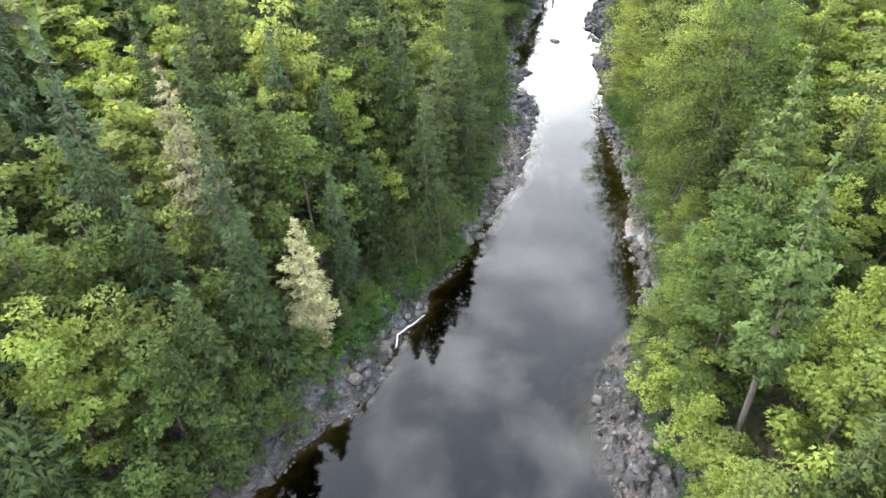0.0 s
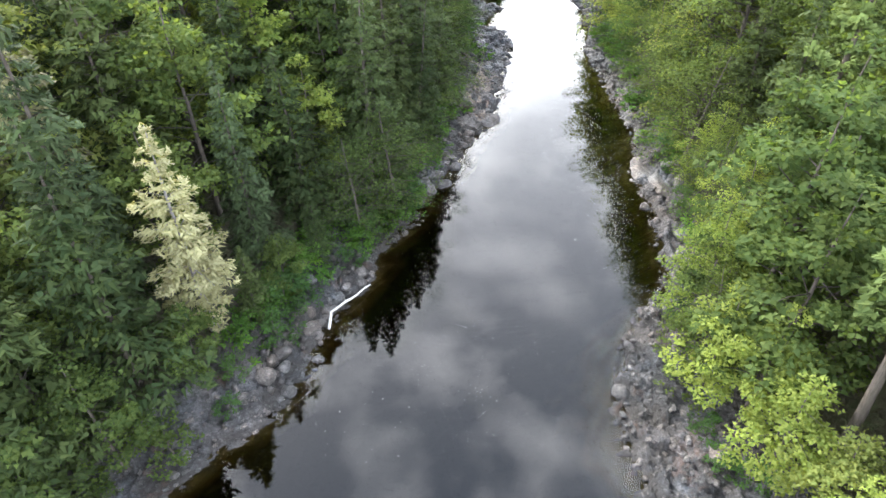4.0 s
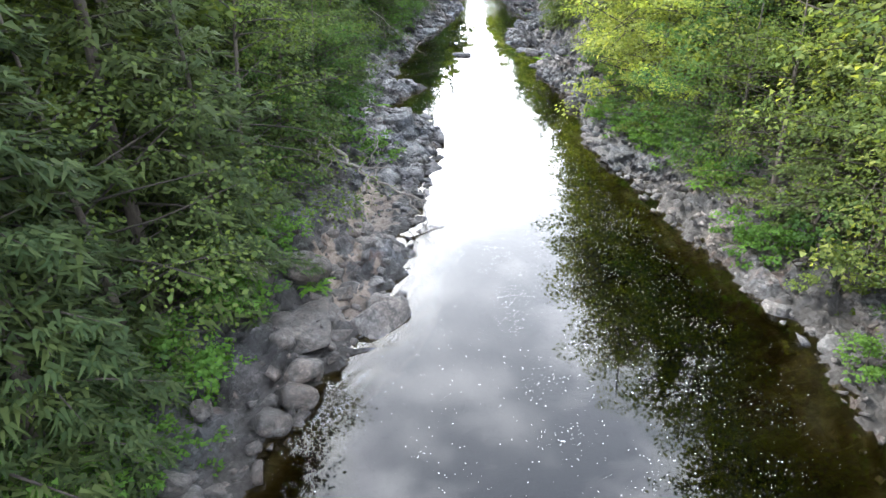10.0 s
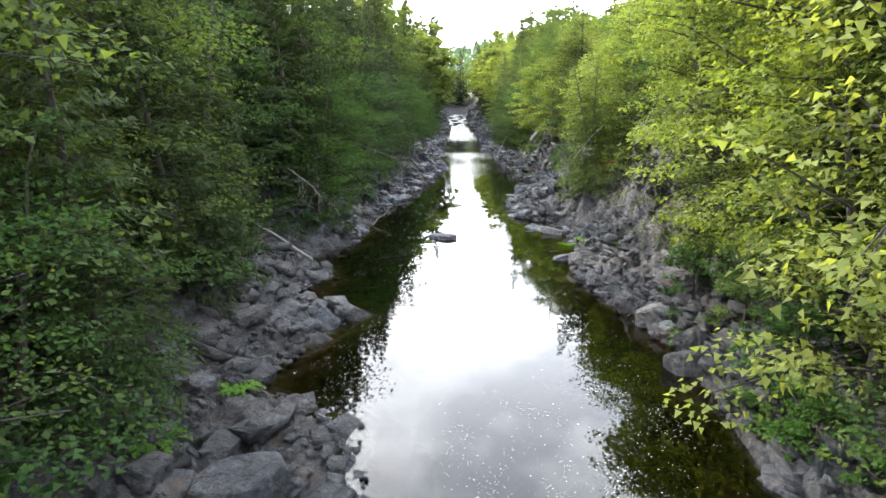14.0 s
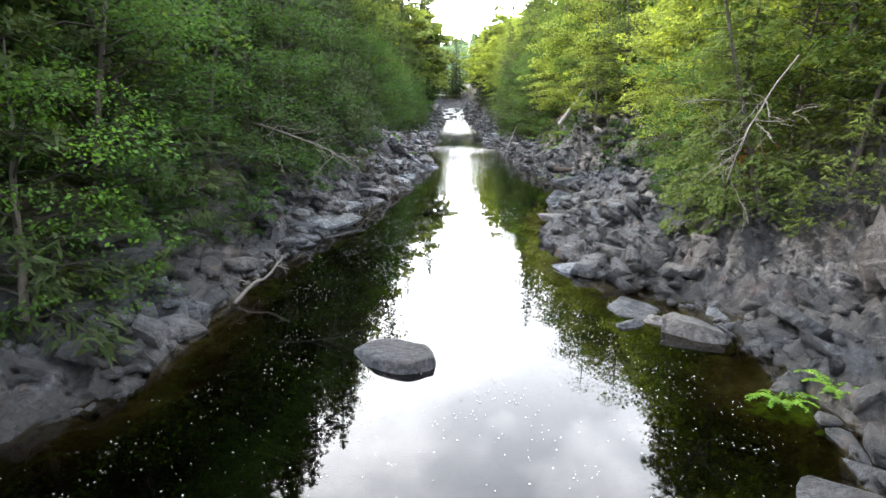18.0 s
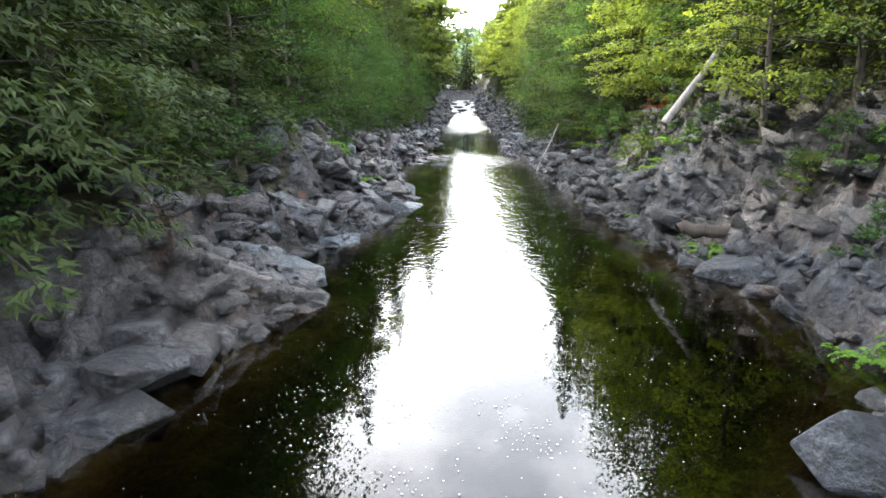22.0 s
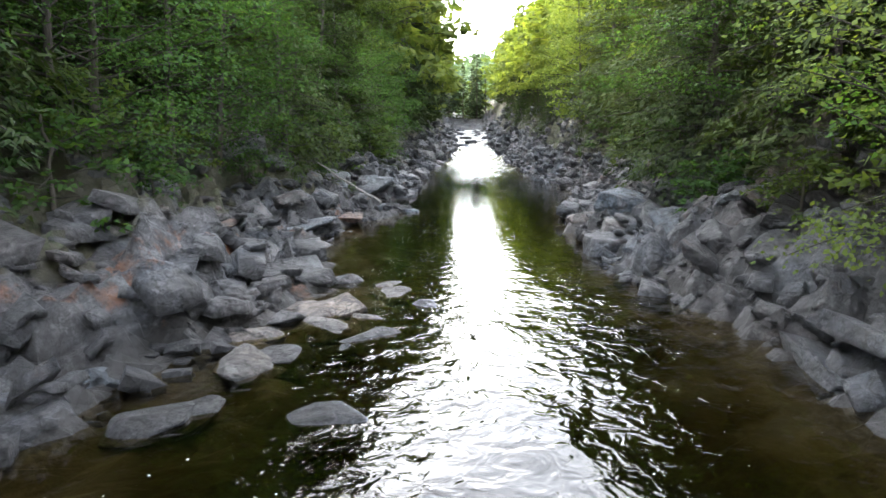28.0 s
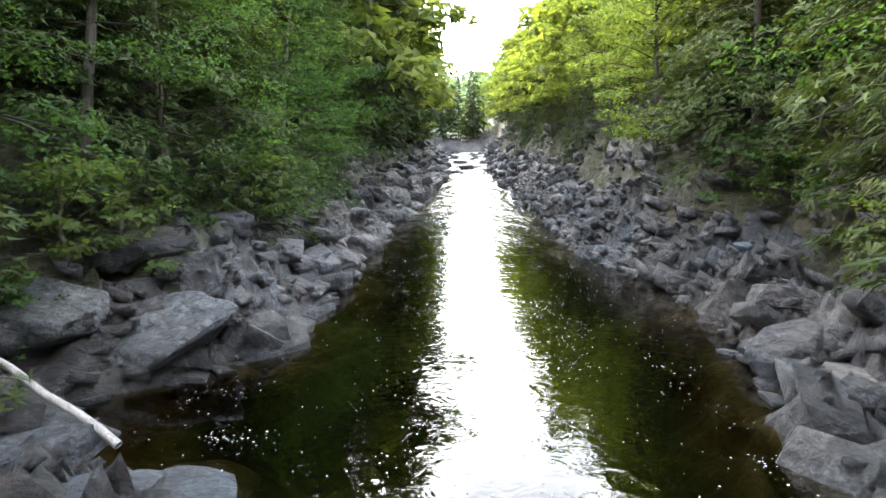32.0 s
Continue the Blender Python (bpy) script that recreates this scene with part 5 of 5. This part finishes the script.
def rubble(name, seed, count, y0, y1, d0, d1, s0, s1, mat, label, bedded=False):
    """Small broken stones past counting, strewn along both banks."""
    g = np.random.default_rng(seed)
    shapes = []
    for k in range(8):
        bm = bmesh.new()
        for cx in (-1, 1):
            for cy in (-1, 1):
                for cz in (-1, 1):
                    q = np.array([cx * 0.5, cy * 0.36, cz * 0.2]) * g.uniform(0.55, 1.12, 3)
                    bm.verts.new(q)
        for _ in range(3):
            bm.verts.new(g.uniform(-1, 1, 3) * np.array([0.5, 0.4, 0.27]))
        bmesh.ops.convex_hull(bm, input=bm.verts[:])
        bmesh.ops.triangulate(bm, faces=bm.faces[:])
        loose = [v for v in bm.verts if not v.link_faces]
        bmesh.ops.delete(bm, geom=loose, context="VERTS")
        bm.verts.index_update()
        shapes.append((np.array([v.co[:] for v in bm.verts]), np.array([[v.index for v in f.verts] for f in bm.faces])))
        bm.free()
    y = g.uniform(y0, y1, count)
    d = d0 + (d1 - d0) * g.random(count) ** 1.3
    x = np.where(g.random(count) < 0.5, left_x(y) - d, right_x(y) + d)
    if bedded:
        keep = ~((x > right_x(y) + 2.2) & (np.abs(y - 92) < 9)) & (fbm(x * 0.35, y * 0.35, seed) > -0.10)
        x, y = x[keep], y[keep]
        count = len(x)
    z = np.maximum(land(x, y)[0], water_z(y) - 0.06)
    verts, faces, base = [], [], 0
    for i in range(count):
        sv, sf = shapes[i % 8]
        s = s0 + (s1 - s0) * g.random() ** 2.8
        a = g.normal(1.2, 0.7) + (math.pi if g.random() < 0.5 else 0)
        c, sn = math.cos(a), math.sin(a)
        t = sv * s
        if bedded:
            a = 1.25 + g.normal(0, 0.42)
            c, sn = math.cos(a), math.sin(a)
            t = t * np.array([1.3, 0.9, 0.8])
        across, along = (g.normal(0, 0.18), g.normal(0.34, 0.2)) if bedded else (g.normal(0, 0.3), g.normal(0.25, 0.35))
        t = np.stack([t[:, 0] * c - t[:, 1] * sn, t[:, 0] * sn + t[:, 1] * c, t[:, 2] + t[:, 0] * across + t[:, 1] * along], 1) + np.array([x[i], y[i], z[i] + (0.02 if bedded else 0.08) * s])
        verts.append(t)
        faces.append(sf + base)
        base += len(sv)
    return tagged(new(name, mesh_of(name, np.concatenate(verts), np.concatenate(faces), mat)), label, "stones", kind="stuff")


rubble("bank_cobbles", 3, 2600, 15, 70, -0.2, 3.2, 0.10, 0.42, BOULDER, "grey cobbles strewn along the river bank")
rubble("bedrock_blocks", 16, 1500, 150, 200, -0.1, 3.6, 0.14, 0.55, ROCK, "jumbled angular grey blocks of bedrock along the gorge")
rubble("bedrock_blocks", 6, 3600, 62, 150, -0.1, 5.2, 0.14, 0.6, ROCK, "jumbled angular grey blocks of bedrock along the gorge")
rubble("bedrock_ledges", 26, 6600, 64, 200, 0.0, 5.4, 0.25, 1.15, ROCK, "layered grey bedrock ledges dipping towards the river", True)
rubble("gorge_blocks", 36, 1900, 186, 268, 0.1, 7.5, 0.4, 1.7, ROCK, "dark angular blocks heaped below the far gorge walls")
rubble("bank_rubble", 4, 4500, 64, 185, -0.2, 4.5, 0.08, 0.32, ROCK, "broken angular grey rubble along the gorge banks")


# ---- driftwood, fallen trees and poles ----
def bent(points, n=10):
    p = np.array(points, float)
    t = np.linspace(0, 1, len(p))
    return np.stack([np.interp(np.linspace(0, 1, n), t, p[:, k]) for k in range(3)], 1)


def wood(name, points, r0, r1, mat, label, branches=0, seed=1, reach=1.2, category="log", n=10, sides=8, fan=None):
    """A trunk or pole with its own branches as parts."""
    g = np.random.default_rng(seed)
    p = bent(points, n)
    p[1:-1] += g.normal(0, r0 * 0.35, (n - 2, 3))
    v, f = tubes([(p, np.linspace(r0, r1, n))], sides)
    top = new(name, mesh_of("trunk", v, f, mat, True))
    axis = p[-1] - p[0]
    axis /= np.linalg.norm(axis)
    for k in range(branches):
        t = g.uniform(0.2, 0.98)
        start = np.array([np.interp(t * (n - 1), np.arange(n), p[:, i]) for i in range(3)])
        way = g.normal(0, 0.7, 3) + axis * 0.7 + (np.array(fan) if fan else np.array([0, 0, 0.3]))
        q = limb_path(start, way, reach * g.uniform(0.5, 1.3), g, 6, 0.25, 0.22)
        twigs = [(q, np.linspace(r1 * 0.9, 0.008, 7))]
        for j in range(3):
            s = q[g.integers(2, 6)]
            twigs.append((limb_path(s, (q[-1] - q[0]) + g.normal(0, 0.6, 3), reach * 0.4, g, 4, 0.2, 0.25), np.linspace(r1 * 0.5, 0.005, 5)))
        bv, bf = tubes(twigs, 5)
        child("branch", mesh_of("branch", bv, bf, mat, True), top)
    return tagged(top, label, category)


wood("driftwood_log", [(-3.95, 31.9, 0.35), (-3.9, 32.8, 0.5), (-3.3, 33.7, 0.45), (-2.7, 34.2, 0.45), (-2.3, 34.8, 0.4), (-1.9, 35.3, 0.3)], 0.085, 0.045, DRIFTWOOD, "bleached white crooked driftwood log on the boulders", 1, 2, 0.6)
wood("stranded_log", [(18.48, 46.06, 0.95), (20.19, 45.97, 1.15), (22.40, 45.87, 1.3)], 0.20, 0.25, DEADWOOD, "pale grey stranded log lying across the boulders", 0, 3)
def fallen_tree():
    """An uprooted tree: thick bare roots at the forest edge, crooked boughs reaching down to the water."""
    g = np.random.default_rng(4)
    boughs = (([(4.5, 68.4, 2.2), (5.2, 67.2, 2.0), (6.0, 65.9, 1.75), (7.0, 64.2, 1.35)], 0.15, 0.09, 2),
              ([(5.0, 67.6, 2.2), (4.9, 66.2, 2.0), (5.5, 64.9, 1.8), (6.5, 63.9, 1.55), (8.3, 63.8, 1.4)], 0.07, 0.025, 9),
              ([(4.9, 67.9, 2.1), (5.4, 66.0, 2.1), (5.6, 64.1, 1.65)], 0.05, 0.02, 7),
              ([(7.0, 64.2, 1.4), (7.3, 62.8, 1.35), (7.0, 61.2, 1.1), (7.1, 60.2, 0.85)], 0.045, 0.018, 7),
              ([(6.9, 64.2, 1.35), (7.8, 63.1, 1.2), (8.8, 61.9, 0.85), (9.5, 61.9, 0.7)], 0.06, 0.03, 8),
              ([(8.8, 61.9, 0.85), (9.1, 61.3, 0.5), (9.3, 60.4, 0.2), (9.5, 59.7, 0.0)], 0.03, 0.012, 7),
              ([(7.6, 68.8, 1.5), (8.0, 67.4, 1.5), (7.8, 66.1, 1.3), (7.3, 65.2, 1.2)], 0.03, 0.012, 8))
    top = None
    for k, (points, r0, r1, twigs) in enumerate(boughs):
        p = bent(points, 12)
        p[1:-1] += g.normal(0, 0.05 + r0 * 0.25, (10, 3))
        paths = [(p, np.linspace(r0, r1, 12))]
        for _ in range(twigs):
            q = limb_path(p[g.integers(3, 12)], g.normal(0, 0.8, 3) + (p[-1] - p[0]) * 0.25 + np.array([0, -0.3, 0.1]), g.uniform(0.6, 1.5), g, 6, 0.35, 0.3)
            paths.append((q, np.linspace(max(0.018, r1 * 0.5), 0.005, 7)))
            for _ in range(3):
                paths.append((limb_path(q[g.integers(2, 6)], (q[-1] - q[0]) + g.normal(0, 0.5, 3), g.uniform(0.25, 0.6), g, 4, 0.2, 0.3), np.linspace(0.010, 0.003, 5)))
        v, f = tubes(paths, 6)
        me = mesh_of("trunk" if k == 0 else "branch", v, f, GREYWOOD, True)
        if top is None:
            top = tagged(new("fallen_tree", me), "uprooted bare grey tree with tangled branches reaching the water", "fallen tree")
        else:
            child("branch", me, top)


fallen_tree()
wood("stranded_pole", [(7.6, 91.4, 1.9), (8.4, 91.0, 1.5), (10.1, 90.2, 0.45)], 0.045, 0.06, DEADWOOD, "grey bare pole leaning on the bank rocks", 0, 6, category="pole", n=6)
wood("driftwood_branch", [(13.4, 99.8, 0.05), (13.8, 100.3, 0.4), (14.1, 100.5, 0.45), (14.6, 101.0, 0.95)], 0.05, 0.025, GREYWOOD, "weathered driftwood branch propped at the water's edge", 4, 7, 0.6, "branch", 9)
wood("fallen_snag", [(12.2, 110.0, 4.4), (13.6, 107.6, 4.1), (15.5, 106.0, 3.5), (16.8, 105.0, 2.8)], 0.05, 0.014, GREYWOOD, "bare grey dead branches hanging out from the bank", 12, 8, 2.0, "fallen tree", 9, fan=(0.5, -0.3, -0.1))
wood("dead_branches", [(27.4, 98.6, 6.0), (26.2, 97.8, 5.2), (25.0, 97.0, 4.2), (24.4, 96.6, 3.2)], 0.022, 0.010, GREYWOOD, "bare grey dead boughs hanging below the green cedar", 12, 18, 1.6, "branch", 9, fan=(-0.5, -0.4, -0.3))
wood("dead_branches", [(9.0, 93.6, 4.2), (9.9, 93.0, 3.6), (10.8, 92.6, 2.7)], 0.035, 0.012, GREYWOOD, "bare grey dead boughs hanging below the bank trees", 10, 19, 1.3, "branch", 9, fan=(0.5, -0.4, -0.4))
wood("dead_tree", [(-15.0, 39.9, 2.0), (-14.9, 39.9, 6.0), (-14.7, 40.0, 9.4)], 0.12, 0.03, DEADWOOD, "bare grey dead tree standing among the conifers", 16, 13, 1.8, "dead tree", 9)
wood("dead_tree", [(-11.6, 57.6, 3.0), (-11.4, 57.5, 9.0), (-11.2, 57.4, 14.5)], 0.12, 0.03, DEADWOOD, "bare grey dead tree standing among the conifers", 14, 14, 1.8, "dead tree", 9)
wood("leaning_dead_tree", [(32.3, 128.2, 3.25), (33.4, 128.2, 4.7), (34.2, 128.3, 5.6), (35.0, 128.3, 6.6)], 0.15, 0.12, DEADWOOD, "pale barkless broken trunk leaning out over the bank", 0, 9, category="dead tree", n=8)
wood("leaning_pole", [(32.0, 141.9, 0.0), (32.7, 142.3, 1.2), (33.5, 142.8, 2.6)], 0.06, 0.045, DEADWOOD, "thin pale pole leaning against the rock", 2, 10, 0.5, "pole", 6)
wood("brown_log", [(30.2, 123.0, 0.55), (31.0, 122.4, 0.6), (31.9, 121.8, 0.7)], 0.20, 0.16, BROWNWOOD, "dark brown rotting log on the shore rocks", 0, 11)
wood("stranded_pole", [(28.5, 164.6, 0.25), (27.9, 164.9, 0.6), (27.0, 165.2, 1.15), (26.0, 165.6, 1.8)], 0.05, 0.036, DEADWOOD, "bare grey pole resting from rock into water", 0, 12, category="pole", n=8)


# ---- ferns and small plants ----
def fern_mesh(seed):
    """A rosette of arching fronds with paired leaflets."""
    g = np.random.default_rng(seed)
    pos, way = [], []
    for k in range(11):
        a = k * 0.571 + g.uniform(-0.25, 0.25)
        out = np.array([math.cos(a), math.sin(a), 0])
        side = np.array([-math.sin(a), math.cos(a), 0])
        size = g.uniform(0.75, 1.1)
        for t in np.linspace(0.12, 1, 15):
            c = out * 0.55 * t * size + np.array([0, 0, (0.62 * t - 0.5 * t * t) * size])
            for sgn in (-1, 1):
                pos.append(c + side * sgn * 0.055 * (1.2 - t))
                way.append(side * sgn + out * 0.5)
    v, f = leaves(np.array(pos), np.array(way), 0.105, 0.038, g, 0.15, False, 1.0, 0.22)
    return mesh_of("fern", v, f, LEAF_FERN)


FERNS = [fern_mesh(k) for k in (1, 2, 3)]


def fern(x, y, size):
    ob = new("fern", FERNS[stone_rng.randrange(3)])
    ob.matrix_basis = pose(x, y, ground_z(x, y) + 0.02, stone_rng.uniform(-12, 12), stone_rng.uniform(-12, 12), stone_rng.uniform(0, 360)) @ Matrix.Diagonal((size, size, size, 1))
    return tagged(ob, "bright green fern growing between the bank rocks", "fern", "ferns on the banks")


for x, y, n in ((33.0, 128.3, 5), (32.1, 130.0, 4), (30.4, 125.3, 3), (30.3, 123.2, 2), (21.2, 133.7, 4), (21.5, 137.2, 4), (21.1, 133.3, 4), (33.6, 139.1, 3), (36.6, 156.9, 5), (35.4, 154.2, 2), (29.4, 113.8, 3), (28.6, 116.4, 3), (1.6, 49.6, 4), (0.9, 46.8, 4), (2.3, 52.2, 4),
                (5.0, 56.8, 3), (20.9, 66.8, 3), (20.9, 61.5, 3), (-4.9, 36.9, 3), (-6.5, 33.9, 3), (-7.4, 30.5, 3), (18.5, 39.9, 3), (15.4, 29.2, 3), (17.0, 32.8, 3), (21.2, 68.6, 4), (22.4, 79.3, 2), (20.8, 65.9, 3), (7.4, 73.9, 3), (7.0, 68.1, 4), (8.6, 77.0, 2), (35.2, 142.3, 3), (23.6, 90.5, 2), (24.3, 93.0, 2)):
    for _ in range(n):
        fern(x + stone_rng.gauss(0, 0.55), y + stone_rng.gauss(0, 0.7), stone_rng.uniform(0.7, 1.25))

# low plants on the right-hand shelf and the green fringe of the boulder bank
for x, y, s in ((18.6, 41.5, 0.8), (18.9, 39.0, 0.9), (17.6, 36.2, 0.8), (16.9, 30.5, 0.8), (15.6, 27.0, 0.7), (31.5, 117.5, 0.7), (33.2, 122.0, 0.7), (32.8, 126.0, 0.6), (33.9, 131.0, 0.7), (-6.6, 35.6, 0.7), (0.3, 44.5, 0.8), (1.0, 50.8, 0.8), (22.4, 70.5, 0.8), (22.3, 66.0, 0.8)):
    plant(SHRUB[stone_rng.randrange(3)], x, y, s, stone_rng.uniform(0, 6), group="shrubs along the banks")
LOW = [tree_kind(broadleaf(s, 0.95, 0.85, 0.095, 900, 0.05, 14), BARK, LEAF_LOW, "low bright green leafy plants among the bank boulders", "leafy_plant") for s in (81, 82)]
for x, y, n in ((1.2, 48.8, 4), (2.0, 49.6, 4), (2.6, 52.6, 4), (1.4, 47.1, 3), (-0.2, 46.0, 4), (-1.0, 45.0, 3), (5.4, 57.5, 2), (18.6, 37.2, 3), (17.4, 32.4, 3), (20.6, 69.8, 3), (6.4, 69.9, 3), (7.2, 68.2, 3), (21.3, 67.3, 3), (-3.4, 40.5, 4), (-5.2, 37.4, 4), (-7.0, 34.0, 3), (-8.4, 31.0, 3), (20.9, 62.0, 3), (20.2, 56.4, 3), (21.4, 73.2, 3), (0.4, 43.4, 4), (3.4, 54.6, 3), (19.6, 50.2, 3), (19.6, 47.0, 3), (-2.6, 38.4, 4), (-4.3, 38.8, 4), (-5.8, 35.6, 4), (-7.9, 32.4, 4), (-1.3, 41.8, 4), (0.2, 45.2, 3)):
    for _ in range(n):
        px, py = x + stone_rng.gauss(0, 0.5), y + stone_rng.gauss(0, 0.6)
        plant(LOW[stone_rng.randrange(2)], px, py, stone_rng.uniform(0.7, 1.3), stone_rng.uniform(0, 6), z=ground_z(px, py) + 0.1, group="leafy plants on the banks")
for k, (x, y) in enumerate(((35.4, 134.0), (29.6, 102.5))):
    kind = {"trunk": SHRUB[0]["trunk"], "crown": SHRUB[0]["crown"].copy(), "label": "withered rust-red shrub hanging at the bank edge", "name": "withered_shrub"}
    kind["crown"].materials[0] = LEAF_RED
    plant(kind, x, y, 0.6, k, group="shrubs along the banks")


# ---- white water of the rapids ----
def rapids_foam():
    g = np.random.default_rng(23)
    n = 2600
    y = g.uniform(236, 268, n)
    x = left_x(y) + (right_x(y) - left_x(y)) * g.beta(1.6, 1.6, n)
    keep = fbm(x * 0.35, y * 0.5, 33) > -0.03
    x, y = x[keep], y[keep]
    n = len(x)
    r = g.uniform(0.15, 0.5, n)
    ring = np.arange(6) * 2 * math.pi / 6
    top = np.stack([x, y, water_z(y) + 0.10 + g.uniform(0, 0.14, n)], 1)
    rim = np.stack([x[:, None] + r[:, None] * np.cos(ring) * g.uniform(0.7, 1.3, (n, 6)), y[:, None] + r[:, None] * np.sin(ring) * 0.7, (water_z(y) + 0.03)[:, None] + 0 * ring], -1)
    v = np.concatenate([rim, top[:, None, :]], 1).reshape(-1, 3)
    k = np.arange(6)
    f = (np.arange(n)[:, None, None] * 7 + np.stack([k, (k + 1) % 6, np.full(6, 6)], 1)[None]).reshape(-1, 3)
    return tagged(new("white_water", mesh_of("white_water", v, f, FOAM, True)), "broken white water tumbling between rocks in the rapids", "rapids", kind="stuff")


rapids_foam()
